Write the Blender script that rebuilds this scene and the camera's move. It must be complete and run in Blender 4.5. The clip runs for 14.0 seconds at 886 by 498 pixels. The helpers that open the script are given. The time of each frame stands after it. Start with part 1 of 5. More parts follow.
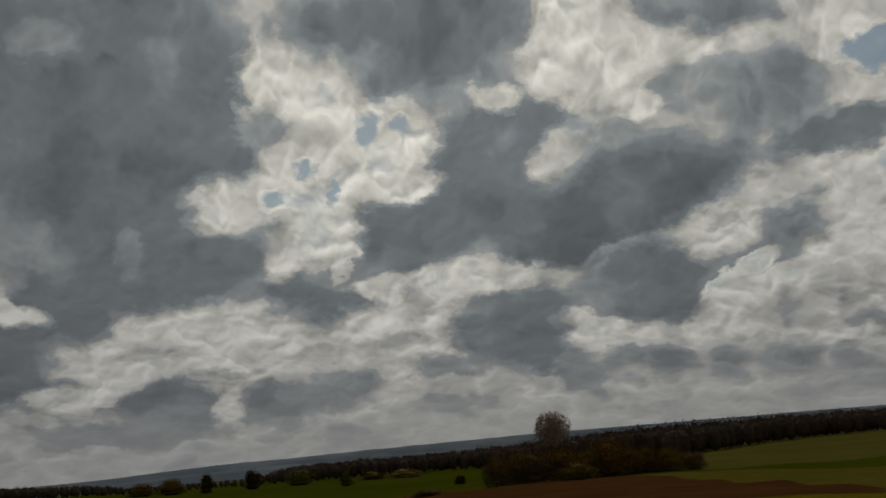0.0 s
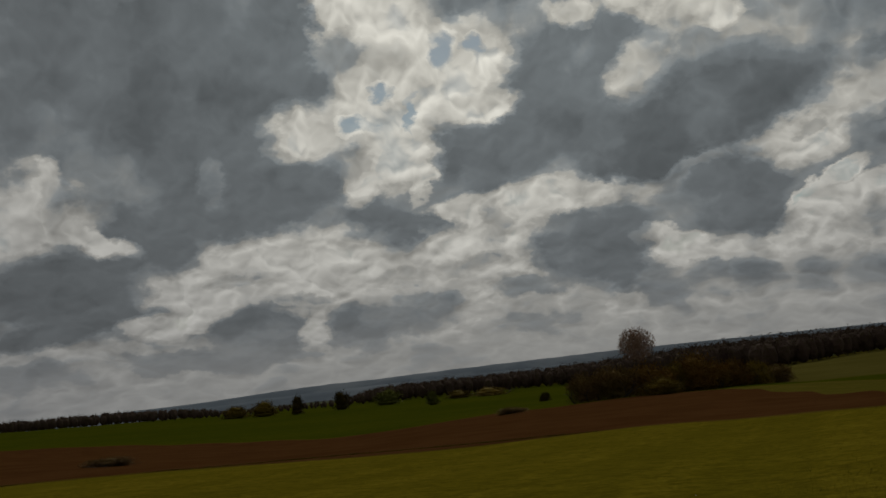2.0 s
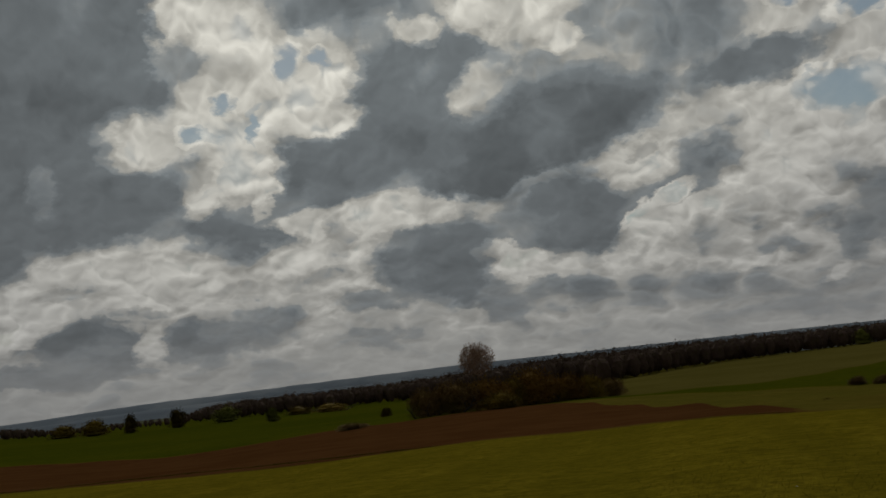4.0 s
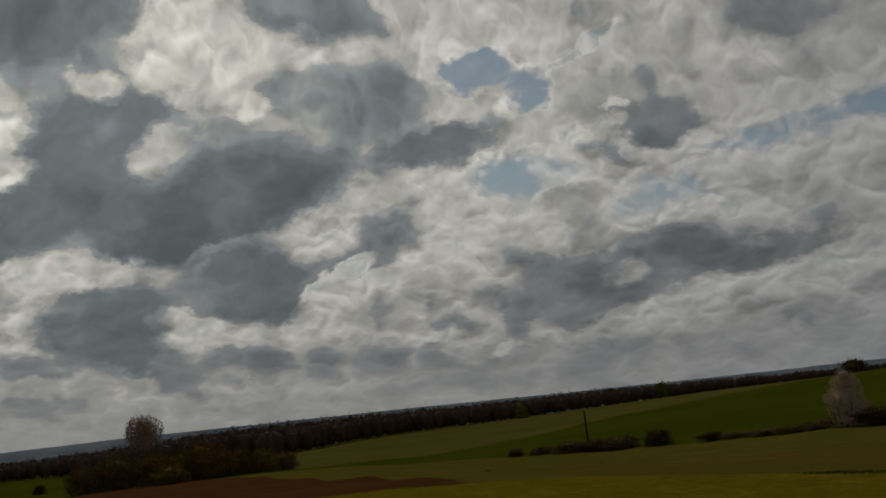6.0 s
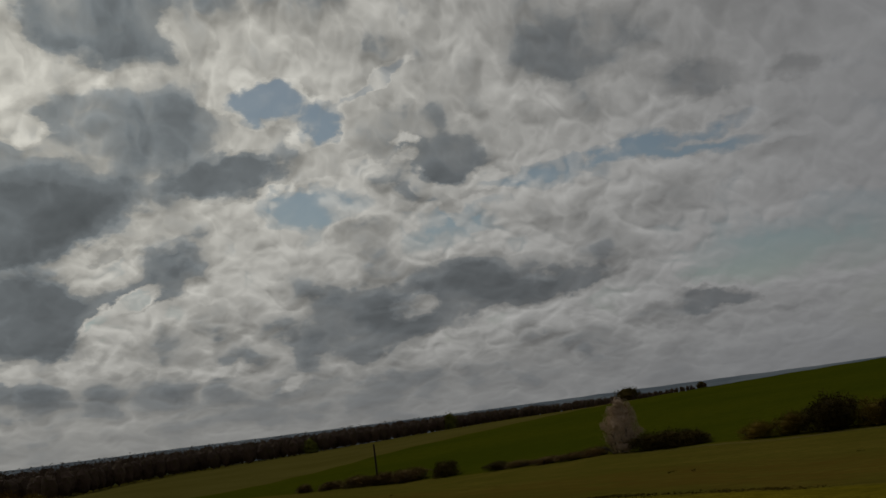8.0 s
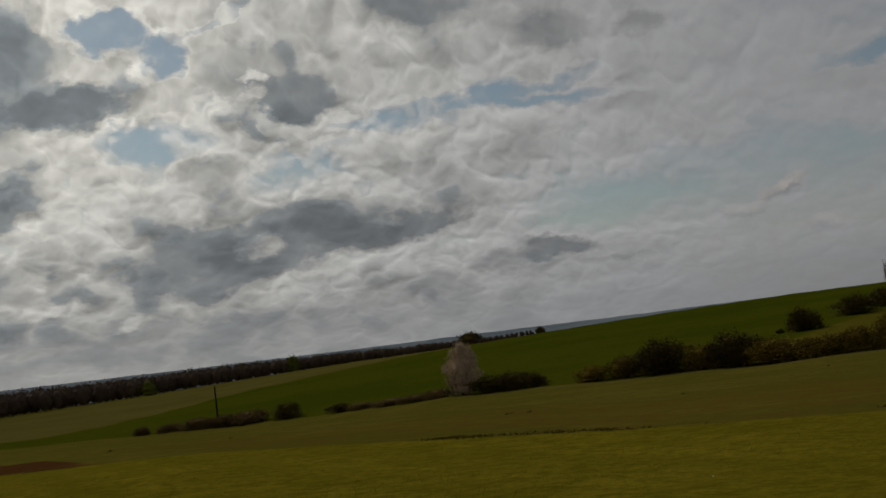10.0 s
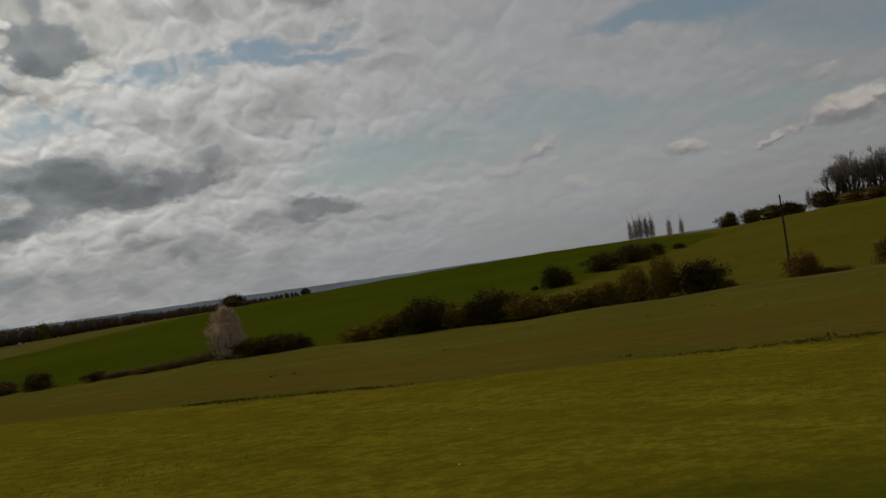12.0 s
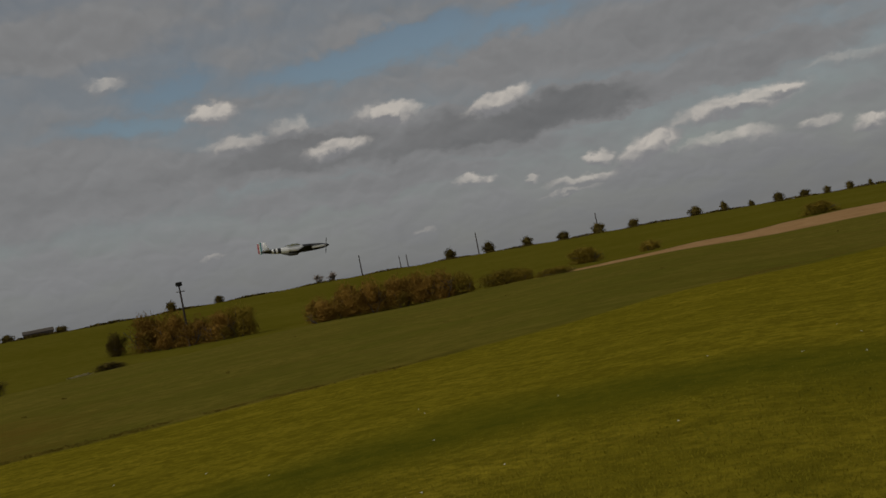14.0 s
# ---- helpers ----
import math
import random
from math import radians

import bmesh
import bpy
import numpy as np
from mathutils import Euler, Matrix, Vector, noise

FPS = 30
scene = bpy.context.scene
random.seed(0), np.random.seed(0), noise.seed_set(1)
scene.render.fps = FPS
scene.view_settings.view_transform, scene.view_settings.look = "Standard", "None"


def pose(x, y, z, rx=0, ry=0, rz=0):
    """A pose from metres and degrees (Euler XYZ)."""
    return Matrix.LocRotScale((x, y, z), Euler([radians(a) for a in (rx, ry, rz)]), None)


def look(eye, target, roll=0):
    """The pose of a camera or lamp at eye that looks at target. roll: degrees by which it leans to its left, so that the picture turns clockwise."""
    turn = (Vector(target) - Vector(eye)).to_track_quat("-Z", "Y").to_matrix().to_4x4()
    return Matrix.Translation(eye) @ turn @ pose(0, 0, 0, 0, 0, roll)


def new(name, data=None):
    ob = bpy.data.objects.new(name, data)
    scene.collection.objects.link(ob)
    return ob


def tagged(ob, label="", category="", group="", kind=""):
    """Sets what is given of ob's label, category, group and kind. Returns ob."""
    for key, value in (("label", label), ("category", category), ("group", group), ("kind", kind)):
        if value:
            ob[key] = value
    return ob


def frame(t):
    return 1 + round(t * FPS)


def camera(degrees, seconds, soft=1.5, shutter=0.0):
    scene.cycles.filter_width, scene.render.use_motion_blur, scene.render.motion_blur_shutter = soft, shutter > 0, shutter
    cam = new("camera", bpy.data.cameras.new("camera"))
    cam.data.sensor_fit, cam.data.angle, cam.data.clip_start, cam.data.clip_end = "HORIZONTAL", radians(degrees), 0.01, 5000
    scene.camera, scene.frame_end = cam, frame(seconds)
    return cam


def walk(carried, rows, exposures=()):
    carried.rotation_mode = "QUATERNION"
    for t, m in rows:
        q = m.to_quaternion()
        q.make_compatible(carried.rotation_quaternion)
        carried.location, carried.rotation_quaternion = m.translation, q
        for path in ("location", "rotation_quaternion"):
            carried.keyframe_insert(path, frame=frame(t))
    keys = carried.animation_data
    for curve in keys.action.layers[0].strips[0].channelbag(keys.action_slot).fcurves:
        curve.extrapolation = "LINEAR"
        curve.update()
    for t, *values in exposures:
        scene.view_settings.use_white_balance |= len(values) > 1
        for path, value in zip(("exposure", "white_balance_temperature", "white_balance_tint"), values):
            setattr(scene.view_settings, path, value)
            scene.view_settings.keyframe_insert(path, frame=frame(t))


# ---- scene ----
EXPOSURES = [(0.0, -0.55), (8.2, -0.55), (10.3, -0.08), (11.5, 0.05), (12.5, 0.14), (13.5, 0.32), (14.0, 0.32)]
cam = camera(46.0, 14.0, soft=1.6)
# seconds, tilt, lean and turn of a camera held at the eye of a standing viewer, who turns to the right on the spot
TURNS = [
    (0, 100.81, 4.60, 0.00),
    (0.5, 99.77, 5.63, 3.08),
    (1, 98.59, 6.15, 4.17),
    (1.5, 97.43, 5.92, 4.69),
    (2, 96.87, 5.77, 4.59),
    (4.3, 96.88, 6.17, -6.67),
    (4.5, 97.15, 6.20, -8.62),
    (5, 98.08, 6.32, -14.23),
    (5.5, 98.60, 6.16, -18.66),
    (6, 98.86, 6.04, -21.74),
    (6.5, 99.41, 6.63, -24.46),
    (7, 99.50, 7.21, -27.01),
    (7.5, 99.89, 7.55, -30.04),
    (8, 99.34, 7.48, -33.17),
    (10.3, 93.65, 7.33, -43.31),
    (10.5, 92.49, 7.53, -44.48),
    (11, 91.44, 8.25, -47.18),
    (11.5, 91.23, 8.17, -49.94),
    (12, 91.31, 8.15, -54.66),
    (12.5, 91.27, 8.17, -62.55),
    (13, 90.87, 8.04, -73.71),
    (13.3, 90.70, 8.22, -85.06),
    (13.5, 91.07, 8.91, -96.10),
    (13.6, 91.32, 9.63, -102.59),
    (13.8, 91.76, 10.59, -116.67),
    (14, 91.59, 11.39, -133.29),
]
HEAD = Vector((0.0, 0.0, 1.6))


def held(tilt, lean, turn):
    """The viewer holds the camera a little before the body, so it swings round with the turn."""
    a = radians(-turn)
    return Matrix.Translation(HEAD + Vector((0.18 * math.sin(a), 0.18 * math.cos(a), 0.0))) @ pose(0, 0, 0, tilt, lean, turn)


walk(cam, [(t, held(tilt, lean, turn)) for t, tilt, lean, turn in TURNS], EXPOSURES)

# ---- world, clouds and sun ----
SUN_AZ, SUN_EL = 4.0, 40.0


class Nodes:
    """Short ways to wire shader nodes."""

    def __init__(self, tree):
        self.tree = tree

    def add(self, kind):
        return self.tree.nodes.new(kind)

    def wire(self, value, socket):
        if isinstance(value, bpy.types.NodeSocket):
            self.tree.links.new(value, socket)
        else:
            socket.default_value = value

    def math(self, op, a, b=0.0, c=0.0, clamp=False):
        n = self.add("ShaderNodeMath")
        n.operation, n.use_clamp = op, clamp
        for value, socket in zip((a, b, c), n.inputs):
            self.wire(value, socket)
        return n.outputs[0]

    def vec(self, op, a, b=(0, 0, 0)):
        n = self.add("ShaderNodeVectorMath")
        n.operation = op
        self.wire(a, n.inputs[0])
        self.wire(b, n.inputs[1])
        return n.outputs[0]

    def scale(self, a, k):
        n = self.add("ShaderNodeVectorMath")
        n.operation = "SCALE"
        self.wire(a, n.inputs[0])
        self.wire(k, n.inputs["Scale"])
        return n.outputs[0]

    def xyz(self, x, y, z=0.0):
        n = self.add("ShaderNodeCombineXYZ")
        for value, socket in zip((x, y, z), n.inputs):
            self.wire(value, socket)
        return n.outputs[0]

    def split(self, v):
        n = self.add("ShaderNodeSeparateXYZ")
        self.wire(v, n.inputs[0])
        return n.outputs

    def noise(self, v, scale, detail=4.0, rough=0.55, colour=False, dist=0.0):
        n = self.add("ShaderNodeTexNoise")
        self.wire(v, n.inputs["Vector"])
        for key, value in (("Scale", scale), ("Detail", detail), ("Roughness", rough), ("Distortion", dist)):
            self.wire(value, n.inputs[key])
        return n.outputs["Color" if colour else 0]

    def step(self, v, low, high, to_low=0.0, to_high=1.0):
        n = self.add("ShaderNodeMapRange")
        n.interpolation_type = "SMOOTHSTEP"
        for value, socket in zip((v, low, high, to_low, to_high), n.inputs):
            self.wire(value, socket)
        return n.outputs[0]

    def mix(self, k, a, b, blend="MIX"):
        n = self.add("ShaderNodeMix")
        n.data_type, n.blend_type = "RGBA", blend
        self.wire(k, n.inputs[0])
        for value, socket in ((a, n.inputs[6]), (b, n.inputs[7])):
            self.wire((*value, 1.0) if isinstance(value, tuple) else value, socket)
        return n.outputs[2]


world = bpy.data.worlds.new("sky")
scene.world = world
world.use_nodes = True
world.node_tree.nodes.clear()
W = Nodes(world.node_tree)
way = W.vec("NORMALIZE", W.add("ShaderNodeTexCoord").outputs["Generated"])
wx, wy, wz = W.split(way)
bearing = W.math("MULTIPLY", W.math("ARCTAN2", wx, wy), 57.2958)
lift = W.math("MULTIPLY", W.math("ARCSINE", wz), 57.2958)
plain = W.xyz(bearing, W.math("MULTIPLY", lift, 1.0))
# cloud sheet: the eddies of the air bend every outline, at two scales
eddy = W.vec("SUBTRACT", W.noise(W.vec("MULTIPLY", plain, (1, 1.4, 1)), 0.30, 1, 0.5, True), (0.5, 0.5, 0.5))
curl = W.vec("SUBTRACT", W.noise(W.vec("MULTIPLY", plain, (1, 1.5, 1)), 1.0, 3, 0.55, True), (0.5, 0.5, 0.5))
bent = W.vec("ADD", plain, W.vec("ADD", W.vec("MULTIPLY", eddy, (2.6, 1.7, 0)), W.vec("MULTIPLY", curl, (1.6, 1.15, 0))))


def oval(v, az, el, wide, high, tilt, grow):
    """One at the centre of an oval at a bearing and a height in degrees, falling evenly to nought."""
    m = W.add("ShaderNodeMapping")
    m.vector_type = "TEXTURE"
    W.wire(v, m.inputs["Vector"])
    m.inputs["Location"].default_value = (az, el, 0)
    m.inputs["Rotation"].default_value = (0, 0, radians(tilt))
    m.inputs["Scale"].default_value = (wide * grow, high * grow, 1)
    g = W.add("ShaderNodeTexGradient")
    g.gradient_type = "SPHERICAL"
    W.wire(m.outputs[0], g.inputs[0])
    return g.outputs["Fac"]


def stroke(below, az, el, wide, high, value, tilt=0.0):
    """Lays one bank of cloud of a given thickness over those farther off: below nought clear sky, a third bright, one dark."""
    share = W.math("MULTIPLY", oval(bent, az, el, wide, high, tilt, 1.40), 2.1 if value > 0.15 else 1.3)
    n = W.add("ShaderNodeMix")
    n.data_type = "FLOAT"
    W.wire(share, n.inputs[0])
    W.wire(below, n.inputs[2])
    n.inputs[3].default_value = value
    return n.outputs[0]


# towards the right the heaped clouds thin out into a high veil
thin = W.step(bearing, 36, 64)
thick = W.math("MULTIPLY_ADD", thin, -0.25, 0.45)
for row in ((0.4, 7.1, 25.6, 3.4, 0.4), (-11.3, 6.4, 12.5, 1.8, 0.34), (-16.3, 5.8, 6.8, 1.3, 0.32), (14.7, 5.8, 9.6, 2.7, 0.4), (0.1, 3.1, 24.6, 1.8, 0.47), (-17.1, 18.8, 9.4, 7.8, 0.78),
            (-19.4, 20.1, 3.8, 3.1, 0.86), (-14.4, 10.7, 5, 3, 0.8), (-6.3, 8.7, 3.5, 1.2, 0.8, 3), (-18.6, 8.4, 2.4, 1.6, 0.74), (-15.5, 14.9, 4.4, 3.3, 0.84), (-20, 22.2, 2.6, 1, 0.66),
            (-14.3, 22.9, 3.7, 1.2, 0.72), (10.2, 18.8, 13.3, 5.1, 0.42)):
    thick = stroke(thick, *row)
for row in ((0.4, 22.4, 6.7, 3.1, 0.8), (-3.6, 20.6, 2.4, 1.6, 0.72), (16.8, 21.7, 5.1, 1.4, 0.7), (6.2, 17.6, 3.4, 2.4, 0.72, 20), (3.3, 14.5, 5.1, 3.4, 0.78, 20), (-1.7, 11.9, 3.2, 2.3, 0.84),
            (-4.3, 10.1, 3.3, 0.9, 0.7), (11.9, 12.2, 5.7, 1.6, 0.84, 12), (8, 10.5, 3.1, 0.9, 0.88, 10), (11, 15.4, 4, 1.8, 0.62, 10), (18.6, 16.7, 3.1, 1.5, 0.6), (21.5, 13.2, 2.4, 1.2, 0.74),
            (-5.8, 16.5, 2.9, 4.6, 0.36), (-2, 16.4, 2.7, 2.3, 0.25)):
    thick = stroke(thick, *row)
for row in ((-8.5, 20.2, 1.4, 2.5, 0.32), (-6.5, 13, 2.5, 2.2, 0.28), (-10.5, 13.5, 2.5, 1.5, 0.36), (-8.2, 11.4, 0.9, 1.7, 0.32), (-4.8, 12.6, 0.5, 2.3, 0.26), (-0.9, 14.4, 1.9, 0.7, 0.36),
            (-8.6, 18, 1.3, 1.1, 0.55), (-8.6, 11.9, 1.2, 0.8, 0.5), (10.2, 21.5, 2.9, 2.8, 0.26), (13.7, 19.5, 2.8, 1.7, 0.32), (9, 19.4, 2.4, 1.3, 0.32), (4.4, 18.8, 1.3, 0.7, 0.42),
            (7.5, 14.5, 1.5, 1.1, 0.46), (15.8, 16.5, 1.8, 1.2, 0.46)):
    thick = stroke(thick, *row)
for row in ((-21.5, 8.5, 1.3, 1.1, 0.36), (-21.5, 6.5, 1.7, 1.6, 0.76), (-21.1, 4.2, 2, 0.9, 0.7), (-14, 3.6, 3.3, 0.9, 0.66), (-16.1, 2.1, 4.7, 0.6, 0.62), (-17.1, 4.3, 1.2, 0.49, 0.3),
            (-12.8, 4.2, 0.8, 0.3, 0.31), (-16.2, 11.5, 0.8, 1.3, 0.67), (3.1, 8.7, 2.5, 0.9, 0.26, 12), (-0.1, 8.6, 2.2, 0.8, 0.33), (-2.5, 9.2, 1.6, 0.5, 0.36), (4.7, 6, 2.9, 1.7, 0.72),
            (-8.4, 3.1, 2.3, 1, 0.64), (-5.4, 3.2, 2.1, 0.7, 0.6)):
    thick = stroke(thick, *row)
for row in ((10.4, 9.9, 4, 0.37, 0.4, 14), (0.5, 4.5, 1.9, 0.4, 0.58), (-10.7, 5, 2.1, 0.36, 0.48), (1.3, 2.5, 2.8, 0.7, 0.6), (-2.6, 3.7, 0.9, 0.9, 0.36), (5.4, 3.2, 0.9, 1.2, 0.38),
            (8.8, 3.7, 3.9, 1.1, 0.6), (-4.6, 5.9, 2.2, 0.37, 0.46), (-14.2, 6.7, 1.7, 0.33, 0.44), (11.9, 7.4, 4.4, 1.8, 0.72), (14.9, 9.6, 1.8, 0.9, 0.31), (18.8, 7.7, 4.5, 0.6, 0.33, 12),
            (8.4, 5.8, 1.7, 0.7, 0.32, -20), (-0.8, 8, 1.1, 0.8, 0.5)):
    thick = stroke(thick, *row)
for row in ((-2.3, 8.7, 0.9, 0.56, 0.3), (4.6, 6.3, 3.1, 1.6, 0.74), (7.3, 6.4, 1.2, 0.37, 0.33), (0.6, 6.8, 1.2, 0.9, 0.28), (3.4, 9.2, 2.3, 0.7, 0.3, 8), (1.7, 8.4, 0.8, 0.49, 0.3),
            (-1.7, 5.8, 1.2, 0.56, 0.56), (8.7, 5.5, 1.8, 0.6, 0.3), (9.3, 3.4, 3.8, 0.8, 0.62), (6, 3.1, 0.9, 0.7, 0.36), (14.8, 9.3, 1.7, 0.6, 0.33), (16.1, 6.4, 3.3, 0.47, 0.34, 14),
            (12.8, 7.5, 3.7, 1.4, 0.73), (17.2, 8.6, 1.9, 1, 0.66, 24)):
    thick = stroke(thick, *row)
for row in ((-0.7, 3.3, 4.6, 0.49, 0.5), (0.9, 4.3, 1.8, 0.4, 0.62), (-5, 4.1, 1.9, 0.43, 0.55), (14.8, 3.2, 3.9, 0.53, 0.56), (17.3, 5.1, 1.6, 0.4, 0.32), (-25.1, 16, 4.2, 4.6, 0.74),
            (-12.8, 6.7, 7.6, 1.7, 0.34), (-25.4, 10.2, 2.1, 2, 0.34), (-19.6, 8.6, 2.6, 1.6, 0.77), (-24.5, 6.4, 4, 1.8, 0.82), (-24.1, 4, 3.6, 0.7, 0.79, 4), (-23, 9, 2.5, 0.6, 0.3, -24),
            (-24.7, 11.7, 0.8, 1, 0.38), (-25.7, 10.4, 0.7, 1.2, 0.27)):
    thick = stroke(thick, *row)
for row in ((-23.9, 2.7, 3.3, 0.32, 0.46), (-26.1, 1.9, 2.1, 0.6, 0.62), (-19.9, 3.9, 1.6, 0.53, 0.34), (-17.8, 4.1, 0.8, 0.33, 0.26), (-16.2, 2.1, 4.7, 0.7, 0.68), (-14, 3.4, 2.3, 1, 0.72),
            (-8.8, 3.2, 1.3, 1.1, 0.7), (-6.4, 3, 2.2, 0.55, 0.62), (-11.1, 3.2, 0.8, 1, 0.32), (-19.2, 1.2, 3.5, 0.3, 0.42), (-11.1, 5, 1.8, 0.28, 0.5), (-15.3, 6.3, 1.5, 0.27, 0.46),
            (-6.7, 5.5, 1.9, 0.43, 0.5), (-3, 17.4, 0.8, 0.9, -0.13)):
    thick = stroke(thick, *row)
for row in ((-1, 17.9, 0.6, 0.52, -0.13), (-6.3, 15.5, 0.6, 0.43, -0.12), (-8.1, 13.8, 1, 0.43, -0.07), (-5, 14.2, 0.3, 0.9, -0.07), (30.6, 15.4, 11.3, 5, 0.42), (25.5, 11.4, 10.1, 2.7, 0.4),
            (19.3, 17.3, 4.2, 1.9, 0.64), (15.5, 17.6, 2.9, 1.8, 0.6), (12.7, 17.5, 1.2, 0.8, 0.3), (8.4, 15.8, 1.4, 1.1, 0.48), (23.3, 18.7, 1.3, 0.53, 0.42), (22.9, 14.2, 2.8, 1, 0.76),
            (11.4, 12.8, 6.2, 1.9, 0.86, 10), (7.5, 11, 2.9, 0.9, 0.9, 10)):
    thick = stroke(thick, *row)
for row in ((11.9, 8.3, 4.4, 1.7, 0.74), (18.3, 9.4, 3.4, 1.3, 0.66, 25), (16.5, 7.7, 1.9, 0.37, 0.2, 25), (15.6, 10.1, 2, 1.2, 0.33), (16.3, 10.7, 0.7, 0.49, 0.55), (20.3, 7.9, 5.3, 0.56, 0.34, 14),
            (19.9, 5.9, 1.9, 1, 0.58), (4, 6.5, 3, 1.8, 0.74), (2.7, 9.2, 2.1, 1, 0.3, 12), (25.5, 17.9, 1.8, 0.8, -0.15), (28.2, 16.7, 1.5, 0.6, -0.12, 28), (26.7, 18.2, 0.9, 0.6, -0.12),
            (26.6, 12.6, 2.3, 0.7, -0.01), (35.1, 10.3, 3.1, 1.4, 0.03)):
    thick = stroke(thick, *row)
for row in ((32.9, 11.1, 3.6, 0.38, 0.36, 26), (34.5, 13.6, 2.7, 1.7, 0.62), (31.9, 15.8, 2.1, 1.5, 0.56), (33.2, 14.5, 1, 0.29, 0.3), (30.3, 13.4, 1.2, 1, 0.36), (37, 16.5, 2.5, 1.4, 0.5),
            (24.8, 11.2, 4.3, 0.46, 0.36), (24.4, 5.7, 3.6, 1.1, 0.4, 5), (22.5, 5.3, 1.2, 0.7, 0.55), (30.4, 5.7, 4.6, 1.6, 0.65), (35.6, 6.5, 2.5, 1, 0.64, 10), (31.1, 6.3, 1.3, 0.8, 0.42),
            (33.2, 3.3, 5.3, 0.53, 0.42), (21.7, 4.1, 1.3, 0.25, 0.3)):
    thick = stroke(thick, *row)
for row in ((25.4, 3.3, 0.7, 0.3, 0.32, 30), (26.6, 2.1, 6.8, 1.1, 0.56), (15.7, 3.3, 4.6, 1.1, 0.58), (8.8, 5.6, 1.2, 0.43, 0.34), (10.3, 4.8, 1.9, 0.43, 0.4), (45.9, 18.2, 12.8, 3.2, 0.4),
            (45.9, 9.7, 11.2, 2.1, 0.34), (17.3, 23.4, 4.6, 1.7, 0.66), (10.7, 23.3, 1.7, 2.2, 0.36), (25.6, 21.1, 3.5, 1.8, 0.37), (32.3, 22.2, 2.3, 1.2, 0.3), (21.9, 22.4, 1.3, 1.8, 0.46),
            (25.2, 18.5, 1.7, 0.7, -0.15), (27.9, 17.5, 1.4, 0.52, -0.11, 24)):
    thick = stroke(thick, *row)
for row in ((26.3, 18.8, 1.3, 0.6, -0.12), (31.8, 18.8, 2.3, 0.33, 0.2, 32), (43.2, 19.2, 3.9, 1.9, 0.6), (49.4, 16, 2, 0.9, 0.54), (54.9, 15.3, 1.6, 0.8, 0.5), (41.1, 16.1, 2.5, 1.3, 0.36),
            (47.4, 14.6, 3.6, 0.7, 0.4), (35.4, 14.2, 1.8, 1.4, 0.68), (33.2, 16.1, 2, 1, 0.58), (31, 13.2, 1.5, 1.2, 0.44), (30.4, 14.3, 1, 0.6, 0.32), (33.3, 15.3, 0.9, 0.28, 0.3),
            (37.9, 12.2, 1.8, 0.52, 0.62), (22.9, 14.5, 2.7, 1, 0.76)):
    thick = stroke(thick, *row)
for row in ((43, 10.9, 1.8, 0.36, 0.5), (36.8, 10.9, 4.1, 0.7, -0.01), (28.7, 12.3, 3.5, 1.1, 0.03), (44.8, 12.3, 3.6, 0.42, 0.03), (50.7, 12.1, 4, 0.41, 0.01, 6), (34.4, 12.2, 0.6, 1.9, 0.33, 45),
            (51.5, 7, 3.3, 1, 0.09), (47.7, 6.4, 1.7, 0.48, 0.05), (26.9, 10.6, 5.6, 0.8, 0.36, 3), (38.5, 7.9, 6.2, 0.43, 0.38, 3), (40.1, 10.1, 4.6, 0.21, 0.3, 3), (29.5, 6, 3.9, 1.6, 0.68),
            (35.2, 7, 3.4, 1.4, 0.68, 10), (40.1, 6.1, 2.9, 1, 0.64)):
    thick = stroke(thick, *row)
for row in ((31.9, 6.6, 1.3, 0.7, 0.42), (45.1, 5.4, 2.5, 0.6, 0.34, 8), (48.2, 4, 1.3, 0.5, 0.6), (51.4, 3.8, 2.7, 0.7, 0.4), (35.1, 4.2, 2.5, 0.43, 0.38), (21.2, 4.3, 1.2, 0.24, 0.3),
            (25.1, 3.3, 0.8, 0.3, 0.32, 30), (53, 13, 11.7, 1.8, 0.33), (59.7, 6.8, 9.6, 3.3, 0.12), (48, 13.3, 5.9, 0.39, 0.03, 4), (38.2, 12.3, 3.4, 0.6, 0.07), (67.2, 11.5, 2.4, 0.6, 0.03),
            (50.4, 5.7, 3.4, 0.7, 0.03), (57.7, 7.6, 3.3, 0.6, 0.11)):
    thick = stroke(thick, *row)
for row in ((64.1, 7.2, 3.3, 0.7, 0.09), (43.3, 11.2, 6.2, 0.7, 0.3, 5), (52.9, 9.9, 5.5, 0.9, 0.3, -6), (51.1, 12.8, 2.2, 0.21, 0.27, 8), (44.5, 6, 4, 0.56, 0.28, 10), (48.3, 4.6, 1.3, 0.49, 0.56),
            (46.2, 4.1, 0.7, 0.31, 0.52), (38.5, 5.1, 2.8, 0.7, 0.33), (51.8, 4, 2.8, 0.49, 0.31, 6), (60.7, 5.8, 1.7, 0.7, 0.25, 26), (57.4, 5.1, 1.5, 0.42, 0.27, 20), (62.5, 3.6, 1, 0.6, 0.29),
            (78.2, 9, 9.6, 3.2, 0.12), (61, 11.8, 8.4, 1.5, 0.3, -14)):
    thick = stroke(thick, *row)
